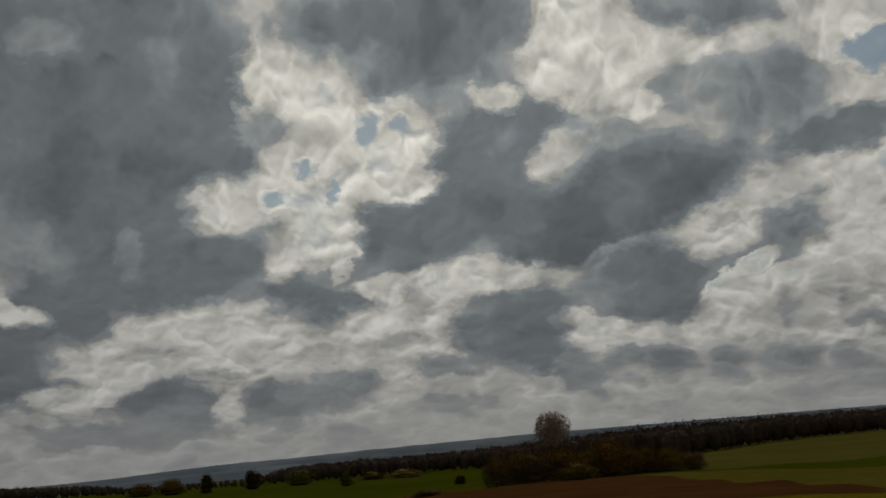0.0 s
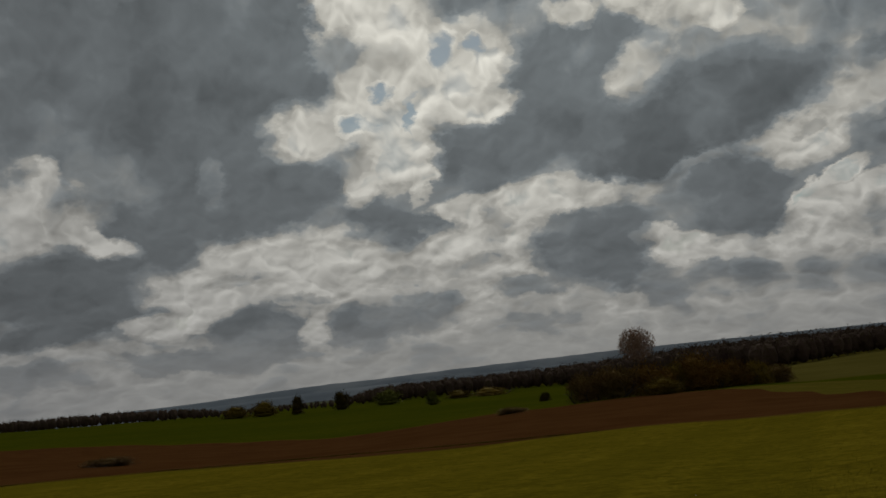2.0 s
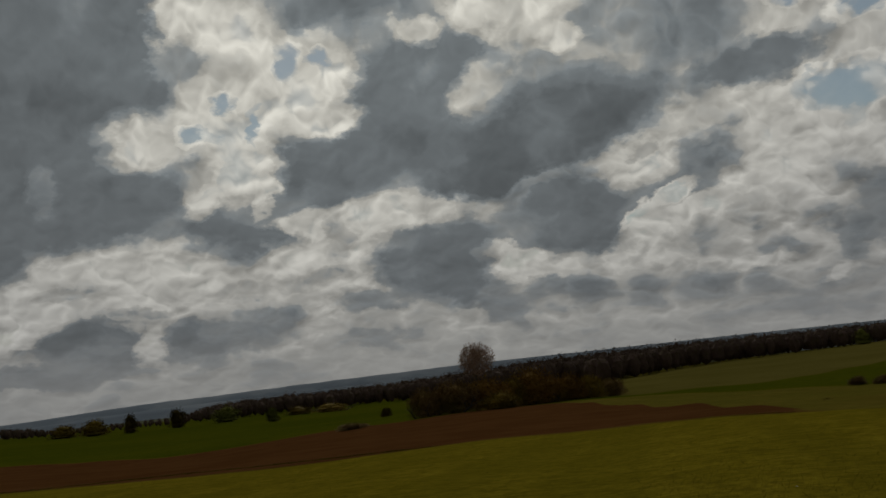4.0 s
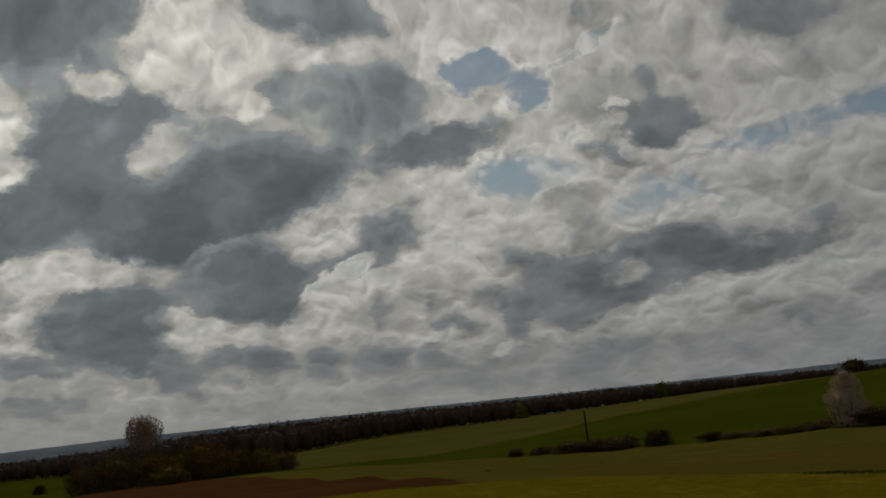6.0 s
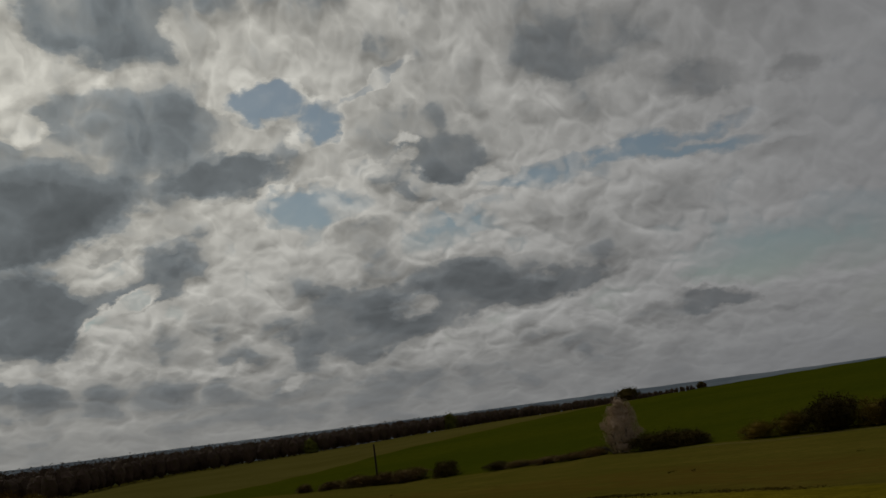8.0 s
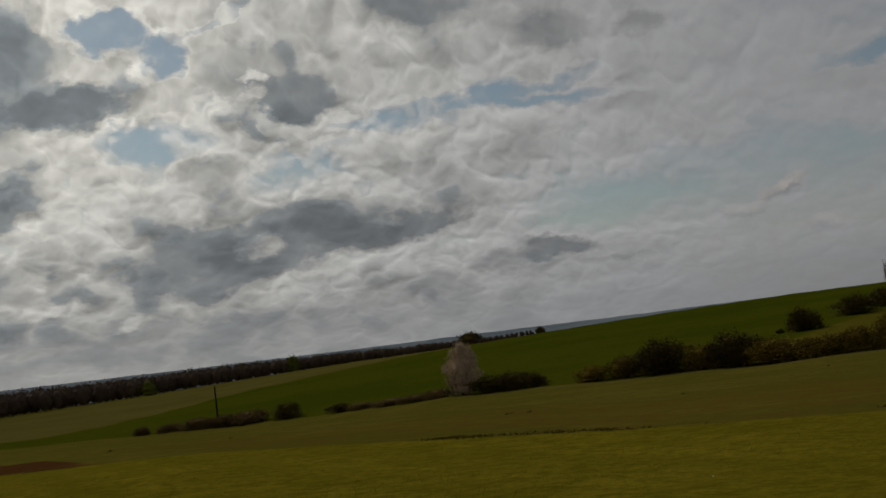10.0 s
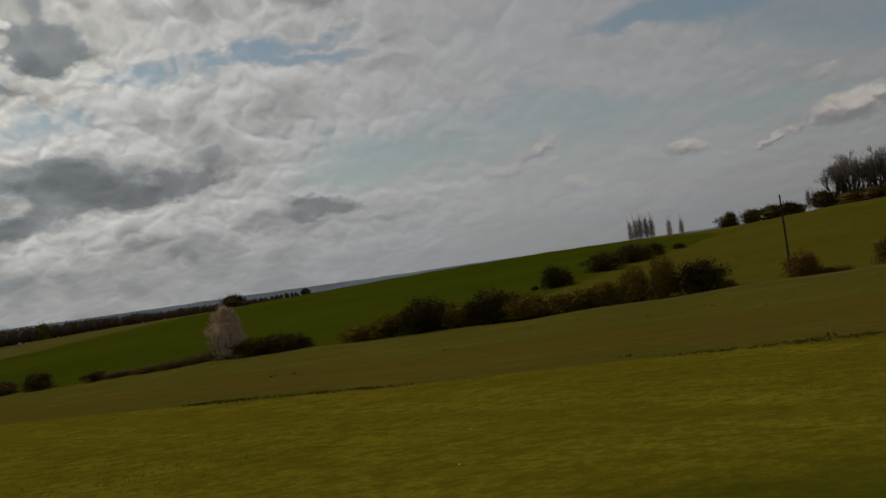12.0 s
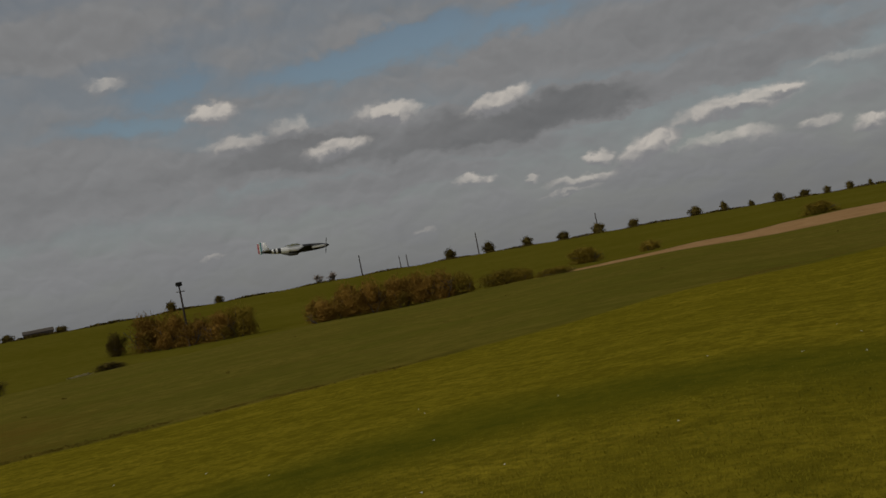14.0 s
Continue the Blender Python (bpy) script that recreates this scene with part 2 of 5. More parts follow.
for row in ((69.3, 8.7, 7.1, 1, 0.28, -6), (78, 7.5, 5.8, 0.6, 0.25), (52.7, 9.9, 5.1, 0.7, 0.29, 3), (70.8, 12.2, 4.6, 0.8, -0.03), (66.3, 11.8, 2.8, 0.48, 0.01), (83.1, 9.5, 5.2, 0.8, 0.03),
            (48, 12.6, 5.5, 0.35, 0.01, -3), (53.1, 6.8, 3.9, 0.9, 0.05), (49.2, 4.2, 1.2, 0.42, 0.56), (45.4, 4, 1.7, 0.53, 0.5), (71.7, 6.2, 2.7, 0.55, 0.09), (94.9, 9.4, 19.3, 3.9, 0.1),
            (108.8, 8.6, 8.9, 2.4, 0.31), (116.6, 8.5, 5.5, 2, 0.33)):
    thick = stroke(thick, *row)
for row in ((78.6, 15.3, 5.6, 1.4, 0.3), (86.5, 15, 3.9, 1, 0.29), (90.2, 13.1, 3.4, 0.9, 0.26, 6), (85.3, 12.7, 1.8, 0.6, 0.28), (79.9, 14.5, 1.7, 0.6, 0.44), (87.2, 14.3, 0.8, 0.6, -0.07),
            (78.8, 12.8, 4.2, 0.51, -0.04), (92, 10.4, 4.6, 1.3, -0.02), (96.7, 8.8, 4, 1.1, 0.03), (83.8, 7.3, 7.7, 0.6, 0.24), (102.1, 8.9, 4.6, 0.42, 0.25, 8), (112.6, 4.2, 7.5, 1.2, 0.25),
            (136.1, 11.4, 24.9, 3, 0.22), (148.4, 10.8, 9.7, 1.3, 0.31)):
    thick = stroke(thick, *row)
for row in ((116.1, 15.8, 5.1, 1.4, 0.29), (127.9, 8.2, 7.1, 1, 0.42), (137.6, 7.7, 6.8, 1, 0.44), (141.7, 7.8, 5.2, 0.8, 0.46), (130.2, 5.7, 6.2, 0.7, 0.31), (151.7, 8.1, 5.7, 0.7, 0.31),
            (148.4, 3.2, 5.8, 0.7, 0.29), (131.3, 12.7, 6.5, 0.8, -0.09, 6), (139.3, 12.7, 4.3, 0.7, -0.03, 8), (118.1, 11.1, 3.5, 0.6, -0.01), (121, 12.6, 3, 0.7, 0.01), (133.3, 13.2, 3.7, 0.6, -0.07)):
    thick = stroke(thick, *row)


def bulge(v, scale, detail=1.0):
    """Rounded bulges that meet in sharp creases, like the heads of heaped clouds."""
    return W.math("ABSOLUTE", W.math("SUBTRACT", W.noise(v, scale, detail, 0.5), 0.5))


# heaped clouds crowd together towards the horizon
climb = W.math("MULTIPLY", W.math("LOGARITHM", W.math("MULTIPLY_ADD", W.math("MAXIMUM", lift, 0.0), 0.1, 1.0), 2.71828), 25.0)
heap = W.xyz(bearing, climb)
stir = W.vec("SUBTRACT", W.noise(heap, 0.50, 2, 0.5, True), (0.5, 0.5, 0.5))
heap = W.vec("ADD", heap, W.scale(stir, 1.4))


def heads(v):
    """Rounded heads of three sizes, one on another."""
    return W.math("MULTIPLY_ADD", bulge(v, 0.18), 1.6, W.math("MULTIPLY_ADD", bulge(v, 0.44), 0.95, W.math("MULTIPLY", bulge(v, 1.1, 1.0), 0.30)))


crag, crag_up = heads(heap), heads(W.vec("ADD", heap, (-0.10, 0.40, 0.0)))
mottle = W.math("SUBTRACT", W.noise(heap, 0.27, 4, 0.5), 0.5)
wisps = W.math("SUBTRACT", W.noise(W.vec("MULTIPLY", bent, (0.40, 1.6, 1)), 0.26, 3, 0.5), 0.5)
heaped = W.math("MULTIPLY", W.step(thick, 0.40, 0.80, 1.0, 0.35), W.math("MULTIPLY_ADD", thin, -0.80, 1.0))
depth = W.math("ADD", thick, W.math("MULTIPLY", heaped, W.math("MULTIPLY_ADD", crag, 0.55, -0.12)))
depth = W.math("ADD", depth, W.math("MULTIPLY", mottle, W.math("MULTIPLY_ADD", thin, -0.36, 0.54)))
depth = W.math("ADD", depth, W.math("MULTIPLY", wisps, W.math("MULTIPLY_ADD", thin, 0.20, 0.06)))
# banks of cloud stand before one another, with an edge at each
level = W.math("MULTIPLY", depth, 6.5)
bank = W.math("FLOOR", level)
bank = W.math("DIVIDE", W.math("ADD", bank, W.step(W.math("SUBTRACT", level, bank), 0.22, 0.78)), 6.5)
depth = W.math("ADD", depth, W.math("MULTIPLY", W.math("SUBTRACT", bank, depth), W.math("MULTIPLY_ADD", thin, -0.25, 0.42)))
ramp = W.add("ShaderNodeValToRGB")
W.wire(depth, ramp.inputs[0])
stops = ((0.0, 0.40), (0.15, 0.47), (0.28, 0.505), (0.38, 0.45), (0.48, 0.35), (0.60, 0.25), (0.74, 0.180), (0.95, 0.115))
while len(ramp.color_ramp.elements) < len(stops):
    ramp.color_ramp.elements.new(0.5)
for e, (pos, v) in zip(ramp.color_ramp.elements, stops):
    e.position, e.color = pos, (v, v, v, 1)
off_sun = W.math("ABSOLUTE", W.math("SUBTRACT", bearing, 3.0))
near_sun = W.math("MULTIPLY", W.step(off_sun, 4, 58, 1.0, 0.0), W.step(lift, 0, 18, 0.38, 1.0))
away = W.step(off_sun, 42, 104, 1.0, 0.52)
warm = W.mix(near_sun, W.scale((0.625, 0.630, 0.640), away), (1.66, 1.62, 1.45))
cool = W.mix(near_sun, W.scale((0.615, 0.655, 0.69), away), (1.21, 1.35, 1.41))
cloud = W.mix(1.0, ramp.outputs[0], W.mix(W.step(depth, 0.42, 0.7), warm, cool), "MULTIPLY")
# the heads catch the light on their upper rims
relief = W.math("MULTIPLY", W.math("MULTIPLY", W.math("SUBTRACT", crag, crag_up), heaped), 1.95)
shine = W.math("MINIMUM", W.math("MAXIMUM", W.math("ADD", relief, 1.0), 0.64), 1.36)
cloud = W.mix(1.0, cloud, W.xyz(shine, shine, shine), "MULTIPLY")
air = W.add("ShaderNodeTexSky")
air.sky_type, air.sun_disc, air.sun_elevation, air.sun_rotation = "NISHITA", False, radians(SUN_EL), radians(SUN_AZ)
air.air_density, air.dust_density = 1.0, 0.4
air_light = W.mix(1.0, air.outputs[0], W.mix(near_sun, (0.051, 0.048, 0.042), (0.070, 0.067, 0.056)), "MULTIPLY")
clear = W.step(depth, -0.06, 0.30, 0.92, 0.0)
total = W.mix(W.math("MULTIPLY", clear, W.step(lift, 2.0, 8.0, 0.35, 1.0)), cloud, air_light)


# small fair-weather clouds, lit from the front
def puff(cover_, crest_, az, el, wide, high, value, tilt=0.0):
    body = oval(fine, az, el, wide, high, tilt, 1.35)
    over = oval(fine, az - wide * 0.10, el - high * 0.55, wide, high, tilt, 1.35)
    return W.math("MAXIMUM", cover_, W.math("MULTIPLY", W.math("MINIMUM", W.math("MULTIPLY", body, 2.2), 1.0), value)), W.math("ADD", crest_, W.math("SUBTRACT", body, over))


fine = W.vec("ADD", plain, W.vec("ADD", W.vec("MULTIPLY", eddy, (0.9, 0.5, 0)), W.vec("MULTIPLY", curl, (1.3, 0.9, 0))))
white = crown = W.math("MULTIPLY", wz, 0.0)
for row in ((77.1, 5.6, 2.1, 0.8, 1, 10), (79.5, 6, 1, 0.41, 0.9), (73.3, 4.6, 1.7, 0.21, 0.7, 14), (68.6, 4.8, 1.2, 0.4, 0.7), (60.8, 6, 1.6, 0.43, 0.5, 26), (75.9, 7.5, 1.1, 0.39, 0.45, 20),
            (62.4, 3.8, 1.4, 0.5, 0.35), (58.8, 5, 1.5, 0.43, 0.35), (90.5, 8, 1.4, 0.3, 0.8, 8), (94.4, 5.9, 1.6, 0.52, 1, 22), (97.1, 6.1, 0.9, 0.25, 0.7), (91.5, 4.7, 0.9, 0.28, 0.9),
            (92.1, 3.6, 0.5, 0.22, 0.6), (101.6, 6.1, 1.2, 0.34, 0.9, 6)):
    white, crown = puff(white, crown, *row)
for row in ((100.2, 4.9, 0.5, 0.28, 0.7), (85.8, 10.3, 1.4, 0.39, 0.45), (95.5, 4.8, 1.2, 0.28, 0.35), (122.6, 11.1, 1.3, 0.57, 0.85), (117.6, 13.3, 1.1, 0.32, 0.5), (123.7, 9.2, 1.8, 0.51, 0.55),
            (126.7, 9.6, 1.2, 0.58, 0.5), (129, 8.1, 1.7, 0.52, 0.85, 5), (132.2, 9.4, 1.9, 0.55, 0.75, -6), (138.1, 8.8, 1.9, 0.52, 1, 12), (136, 4.9, 1.1, 0.34, 0.7), (150.7, 5.9, 3.4, 0.6, 0.85, 4),
            (153.1, 6.2, 1, 0.26, 1), (145.7, 4.7, 1.7, 0.7, 1, 14)):
    white, crown = puff(white, crown, *row)
for row in ((142.9, 4.7, 0.8, 0.4, 0.7), (149.8, 4.2, 2.6, 0.5, 0.6), (154.3, 4.1, 1.1, 0.37, 0.6), (156.7, 3.4, 0.9, 0.43, 0.9), (141.9, 3.7, 1.9, 0.34, 0.7), (141.1, 3.2, 1.5, 0.18, 0.6),
            (139.1, 4.3, 0.5, 0.25, 0.6), (156.3, 6.9, 2.4, 0.42, 0.35), (132.8, 2.8, 0.6, 0.25, 0.4), (121.1, 3.4, 0.7, 0.21, 0.4)):
    white, crown = puff(white, crown, *row)
knoll, knoll_up = bulge(fine, 0.6, 2.0), bulge(W.vec("ADD", fine, (-0.08, 0.22, 0)), 0.6, 2.0)
white = W.step(W.math("MULTIPLY", white, W.math("MULTIPLY_ADD", knoll, 1.6, 0.8)), 0.05, 0.90, 0.0, 0.92)
crown = W.math("ADD", crown, W.math("MULTIPLY", W.math("SUBTRACT", knoll, knoll_up), 1.6))
total = W.mix(white, total, W.mix(W.step(crown, -0.35, 0.55), (0.165, 0.164, 0.170), (0.41, 0.378, 0.340)))
low = W.step(lift, 0.3, 4.2, 0.62, 0.0)
total = W.mix(low, total, W.mix(near_sun, W.scale((0.21, 0.217, 0.228), away), (0.49, 0.48, 0.435)))
out = W.add("ShaderNodeBackground")
W.wire(total, out.inputs["Color"])
out.inputs["Strength"].default_value = 1.0
W.tree.links.new(out.outputs[0], W.add("ShaderNodeOutputWorld").inputs["Surface"])

sun = new("sun", bpy.data.lights.new("sun", "SUN"))
sun.data.energy, sun.data.angle, sun.data.color = 0.7, radians(9), (1.0, 0.93, 0.82)
sun.matrix_world = look((0, 0, 60), Vector((0, 0, 60)) - Vector((math.sin(radians(SUN_AZ)) * math.cos(radians(SUN_EL)), math.cos(radians(SUN_AZ)) * math.cos(radians(SUN_EL)), math.sin(radians(SUN_EL)))))

# ---- the lie of the land, as seen from the stand of the viewer at the origin ----
EYE = 1.6


def ring(*knots):
    """A smooth closed curve over the compass (degrees to the right of north), given by a few turning points."""
    a = np.arange(-180.0, 180.0, 0.5)
    ks = sorted(knots)
    ka = np.array([k[0] for k in ks])
    kv = np.array([k[1] for k in ks])
    v = np.interp(a, np.r_[ka[-1] - 360, ka, ka[0] + 360], np.r_[kv[-1], kv, kv[0]])
    k = np.exp(-0.5 * (np.arange(-8, 9) / 2.6) ** 2)
    return np.convolve(np.r_[v[-8:], v, v[:8]], k / k.sum(), "valid")


def around(curve, az):
    a = (np.asarray(az, float) + 180.0) % 360.0 * 2.0
    i = np.floor(a).astype(int)
    return curve[i % 720] * (1 - (a - i)) + curve[(i + 1) % 720] * (a - i)


FIELD_EDGE = ring((-30, 44), (-5, 46), (6, 45), (18, 40), (30, 33), (45, 28), (60, 25), (75, 24.5), (95, 25), (110, 27), (130, 28), (140, 30), (147, 36), (156, 46), (200, 50), (290, 50))
FIELD_SLOPE = ring((-30, -3.2), (-16, -3.6), (-5, -3.84), (6, -3.82), (11, -4.0), (19, -3.75), (26, -4.1), (32, -4.55), (44, -5.25), (53, -5.85), (62, -6.1), (73, -6.15), (80, -6.1), (95, -5.8), (109, -4.7), (118, -4.6), (130, -4.3), (139, -3.9), (147, -3.15), (156, -2.7), (200, -2.6), (290, -2.8))
HEDGE_LINE = ring((-30, 240), (-20, 200), (-11, 165), (-3, 165), (2, 175), (10, 188), (18, 188), (25, 184), (32, 170), (41, 145), (47, 130), (61, 115), (70, 112), (77, 114), (86, 116), (96, 120), (104, 130), (110, 140), (119, 150), (134, 158), (140, 155), (156, 140), (200, 200), (290, 220))
HEDGE_SLOPE = ring((-30, -1.3), (-20, -2.1), (-11, -2.84), (-3, -2.45), (2, -2.3), (10, -2.15), (18, -2.45), (25, -2.8), (32, -3.0), (41, -2.95), (47, -3.05), (61, -3.13), (70, -2.98), (77, -2.75), (86, -2.69), (96, -2.45), (104, -1.95), (110, -1.45), (119, -1.2), (126, -1.12), (134, -1.1), (140, -1.03), (156, -1.17), (200, -1.3), (290, -1.3))
CREST_LINE = ring((-30, 400), (2, 380), (10, 330), (18, 400), (25, 450), (60, 450), (70, 420), (76, 390), (100, 415), (115, 430), (126, 540), (134, 580), (156, 580), (200, 400), (290, 400))
CREST_SLOPE = ring((-30, -0.6), (-22, -0.92), (-16, -1.25), (-7, -1.34), (2, -1.44), (10, -1.7), (14, -1.33), (18, -1.02), (25, -0.85), (35, -0.45), (42, -0.3), (47, -0.1), (54, 0.15), (60, 0.3), (66, 0.3), (70, 0.2), (73, 0.4), (76, 0.6), (85, 0.66), (90, 0.82), (97, 0.88), (105, 1.1), (111, 1.1), (119, 1.02), (126, 1.0), (134, 0.88), (140, 0.7), (147, 0.58), (156, 0.3), (200, 0.0), (290, -0.3))
BEYOND = ring((-30, -8), (45, -8), (52, -4), (60, -1), (75, 0), (100, 3), (156, -2), (200, -4), (290, -6))


def rise(dist, slope):
    return EYE + dist * np.tan(np.radians(slope))


KR = np.stack([0 * FIELD_EDGE, FIELD_EDGE, HEDGE_LINE, CREST_LINE, CREST_LINE + 260, 0 * FIELD_EDGE + 1800, 0 * FIELD_EDGE + 4800], 1)
KZ = np.stack([0 * FIELD_EDGE, rise(FIELD_EDGE, FIELD_SLOPE), rise(HEDGE_LINE, HEDGE_SLOPE), rise(CREST_LINE, CREST_SLOPE), BEYOND, 0 * FIELD_EDGE - 26, 0 * FIELD_EDGE - 60], 1)
_h, _d = np.diff(KR, axis=1), np.diff(KZ, axis=1) / np.diff(KR, axis=1)
KM = np.zeros_like(KZ)
_w1, _w2 = 2 * _h[:, 1:] + _h[:, :-1], _h[:, 1:] + 2 * _h[:, :-1]
_ok = _d[:, :-1] * _d[:, 1:] > 0
KM[:, 1:-1][_ok] = ((_w1 + _w2)[_ok]) / (_w1[_ok] / _d[:, :-1][_ok] + _w2[_ok] / _d[:, 1:][_ok])
KM[:, 0], KM[:, -1] = _d[:, 0] * 0.8, 0


def height(az, r):
    """Ground height at a bearing and a distance."""
    az, r = np.broadcast_arrays(np.asarray(az, float), np.asarray(r, float))
    kr = np.stack([around(KR[:, k], az) for k in range(7)], -1)
    kz = np.stack([around(KZ[:, k], az) for k in range(7)], -1)
    km = np.stack([around(KM[:, k], az) for k in range(7)], -1)
    z = np.zeros(r.shape)
    for k in range(6):
        h = kr[..., k + 1] - kr[..., k]
        s = np.clip((r - kr[..., k]) / h, 0, 1)
        v = (1 + 2 * s) * (1 - s) ** 2 * kz[..., k] + s * (1 - s) ** 2 * h * km[..., k] + s * s * (3 - 2 * s) * kz[..., k + 1] + s * s * (s - 1) * h * km[..., k + 1]
        z = np.where(r >= kr[..., k], v, z)
    return z


def spot(az, r, lift=0.0):
    """The point on the ground at a bearing and a distance."""
    return Vector((r * math.sin(radians(az)), r * math.cos(radians(az)), float(height(az, r)) + lift))

# ---- materials ----
MATS = {}


def material(name, rough=0.9, spec=0.2, metal=0.0):
    """A new node material; returns it with its wiring helper and its shader node."""
    m = bpy.data.materials.new(name)
    m.use_nodes = True
    m.node_tree.nodes.clear()
    n = Nodes(m.node_tree)
    b = n.add("ShaderNodeBsdfPrincipled")
    b.inputs["Roughness"].default_value = rough
    b.inputs["Specular IOR Level"].default_value = spec
    b.inputs["Metallic"].default_value = metal
    m.node_tree.links.new(b.outputs[0], n.add("ShaderNodeOutputMaterial").inputs["Surface"])
    MATS[name] = m
    return m, n, b


def bump(n, b, value, strength, distance):
    k = n.add("ShaderNodeBump")
    k.inputs["Strength"].default_value = strength
    k.inputs["Distance"].default_value = distance
    n.wire(value, k.inputs["Height"])
    n.wire(k.outputs[0], b.inputs["Normal"])


def plain_material(name, colour, spread=0.25, grain=3.0, rough=0.85, spec=0.2, metal=0.0):
    """A weathered surface: its colour wavers at two scales and from object to object."""
    m, n, b = material(name, rough, spec, metal)
    where = n.add("ShaderNodeTexCoord").outputs["Object"]
    fine, broad = n.noise(where, grain * 6, 4), n.noise(where, grain * 0.6, 4)
    k = n.math("ADD", n.math("MULTIPLY", fine, spread), n.math("MULTIPLY", broad, spread))
    k = n.math("ADD", k, 1.0 - spread)
    v = n.mix(1.0, tuple(colour), n.xyz(k, k, k), "MULTIPLY")
    n.wire(v, b.inputs["Base Color"])
    bump(n, b, fine, 0.25, 0.01)
    return m


def leaf_material(name, one, two, three=None, rough=0.75):
    """Leaves or twigs: each one has its own tint between two, each plant leans to its own shade."""
    m, n, b = material(name, rough, 0.03)
    rnd = n.add("ShaderNodeNewGeometry").outputs["Random Per Island"]
    own = n.add("ShaderNodeObjectInfo").outputs["Random"]
    where = n.add("ShaderNodeTexCoord").outputs["Object"]
    v = n.mix(rnd, one, two)
    if three:
        v = n.mix(n.step(n.noise(where, 0.7, 3), 0.42, 0.66), v, three)
    k = n.math("ADD", n.math("MULTIPLY", own, 0.45), 0.78)
    n.wire(n.mix(1.0, v, n.xyz(k, k, k), "MULTIPLY"), b.inputs["Base Color"])
    return m


leaf_material("hawthorn leaves", (0.148, 0.102, 0.014), (0.215, 0.146, 0.020), (0.165, 0.130, 0.018))
leaf_material("russet twigs", (0.172, 0.096, 0.019), (0.250, 0.138, 0.027), (0.160, 0.112, 0.019))
leaf_material("dark leaves", (0.058, 0.044, 0.011), (0.100, 0.072, 0.016))
leaf_material("bare twigs", (0.30, 0.245, 0.215), (0.44, 0.36, 0.32))
leaf_material("poplar twigs", (0.36, 0.30, 0.265), (0.48, 0.40, 0.35))
leaf_material("brown twigs", (0.140, 0.088, 0.030), (0.205, 0.132, 0.044), (0.150, 0.114, 0.029))
leaf_material("budding twigs", (0.30, 0.205, 0.145), (0.42, 0.30, 0.21))
leaf_material("blossom", (0.46, 0.355, 0.255), (0.66, 0.53, 0.41), (0.32, 0.24, 0.15))
leaf_material("wood twigs", (0.095, 0.064, 0.050), (0.135, 0.091, 0.069), (0.105, 0.078, 0.045))
leaf_material("fresh leaves", (0.10, 0.115, 0.02), (0.15, 0.15, 0.03))
leaf_material("grass blades", (0.165, 0.138, 0.009), (0.215, 0.178, 0.014), (0.112, 0.104, 0.008))
leaf_material("rank grass", (0.110, 0.084, 0.012), (0.160, 0.122, 0.017))
leaf_material("petals", (0.65, 0.65, 0.60), (0.8, 0.8, 0.75))
plain_material("bark", (0.085, 0.07, 0.055), 0.35, 1.5)
plain_material("pole wood", (0.048, 0.038, 0.032), 0.3, 2.0, 0.95, 0.05)
plain_material("insulator", (0.25, 0.24, 0.22), 0.1, 8.0, 0.3, 0.5)
plain_material("fibre sheet roof", (0.20, 0.145, 0.135), 0.35, 0.35)
plain_material("tile roof", (0.20, 0.095, 0.06), 0.35, 0.8)
plain_material("slate", (0.07, 0.07, 0.075), 0.3, 0.8)
plain_material("pale cladding", (0.56, 0.53, 0.50), 0.2, 0.4)
plain_material("white render", (0.72, 0.70, 0.66), 0.12, 0.5)
plain_material("church stone", (0.20, 0.175, 0.15), 0.3, 0.8)
plain_material("dark opening", (0.02, 0.018, 0.016), 0.2, 1.0)
plain_material("painted door", (0.10, 0.045, 0.035), 0.3, 1.0)
plain_material("straw", (0.34, 0.30, 0.18), 0.3, 2.0)
# near black that holds shade on the near wing and the backlit box
plain_material("matt dark", (0.035, 0.035, 0.033), 0.2, 8.0, 0.95, 0.02)
plain_material("silver paint", (0.62, 0.62, 0.60), 0.12, 8.0, 0.35, 0.5, 0.35)
plain_material("white paint", (0.80, 0.80, 0.78), 0.06, 8.0, 0.4, 0.5)
plain_material("black paint", (0.02, 0.02, 0.022), 0.15, 8.0, 0.4, 0.5)
plain_material("dark underside", (0.055, 0.055, 0.05), 0.2, 8.0, 0.5, 0.4)
plain_material("red paint", (0.55, 0.09, 0.10), 0.1, 8.0, 0.4, 0.5)
plain_material("green blue paint", (0.08, 0.30, 0.30), 0.1, 8.0, 0.4, 0.5)
_m, _n, _b = material("canopy glass", 0.06, 0.5)
_b.inputs["Base Color"].default_value = (0.75, 0.80, 0.82, 1)
_b.inputs["Transmission Weight"].default_value = 0.85

# the ground: one sheet, on which each field has its own cover
_m, n, _b = material("fields", 1.0, 0.0)
place = n.add("ShaderNodeNewGeometry").outputs["Position"]


def field_sum(name):
    a = n.add("ShaderNodeAttribute")
    a.attribute_name = name
    return a.outputs["Fac"]


def tone(colour, other, scale, detail=6.0, low=0.35, high=0.65, stretch=(1, 1, 1)):
    return n.mix(n.step(n.noise(n.vec("MULTIPLY", place, stretch), scale, detail, 0.6), low, high), colour, other)


ragged = n.math("MULTIPLY", n.math("SUBTRACT", n.noise(place, 0.35, 6, 0.65), 0.5), 5.0)


def inside(name, soft, rough=1.0):
    return n.step(n.math("ADD", field_sum(name), n.math("MULTIPLY", ragged, rough)), -soft, soft)


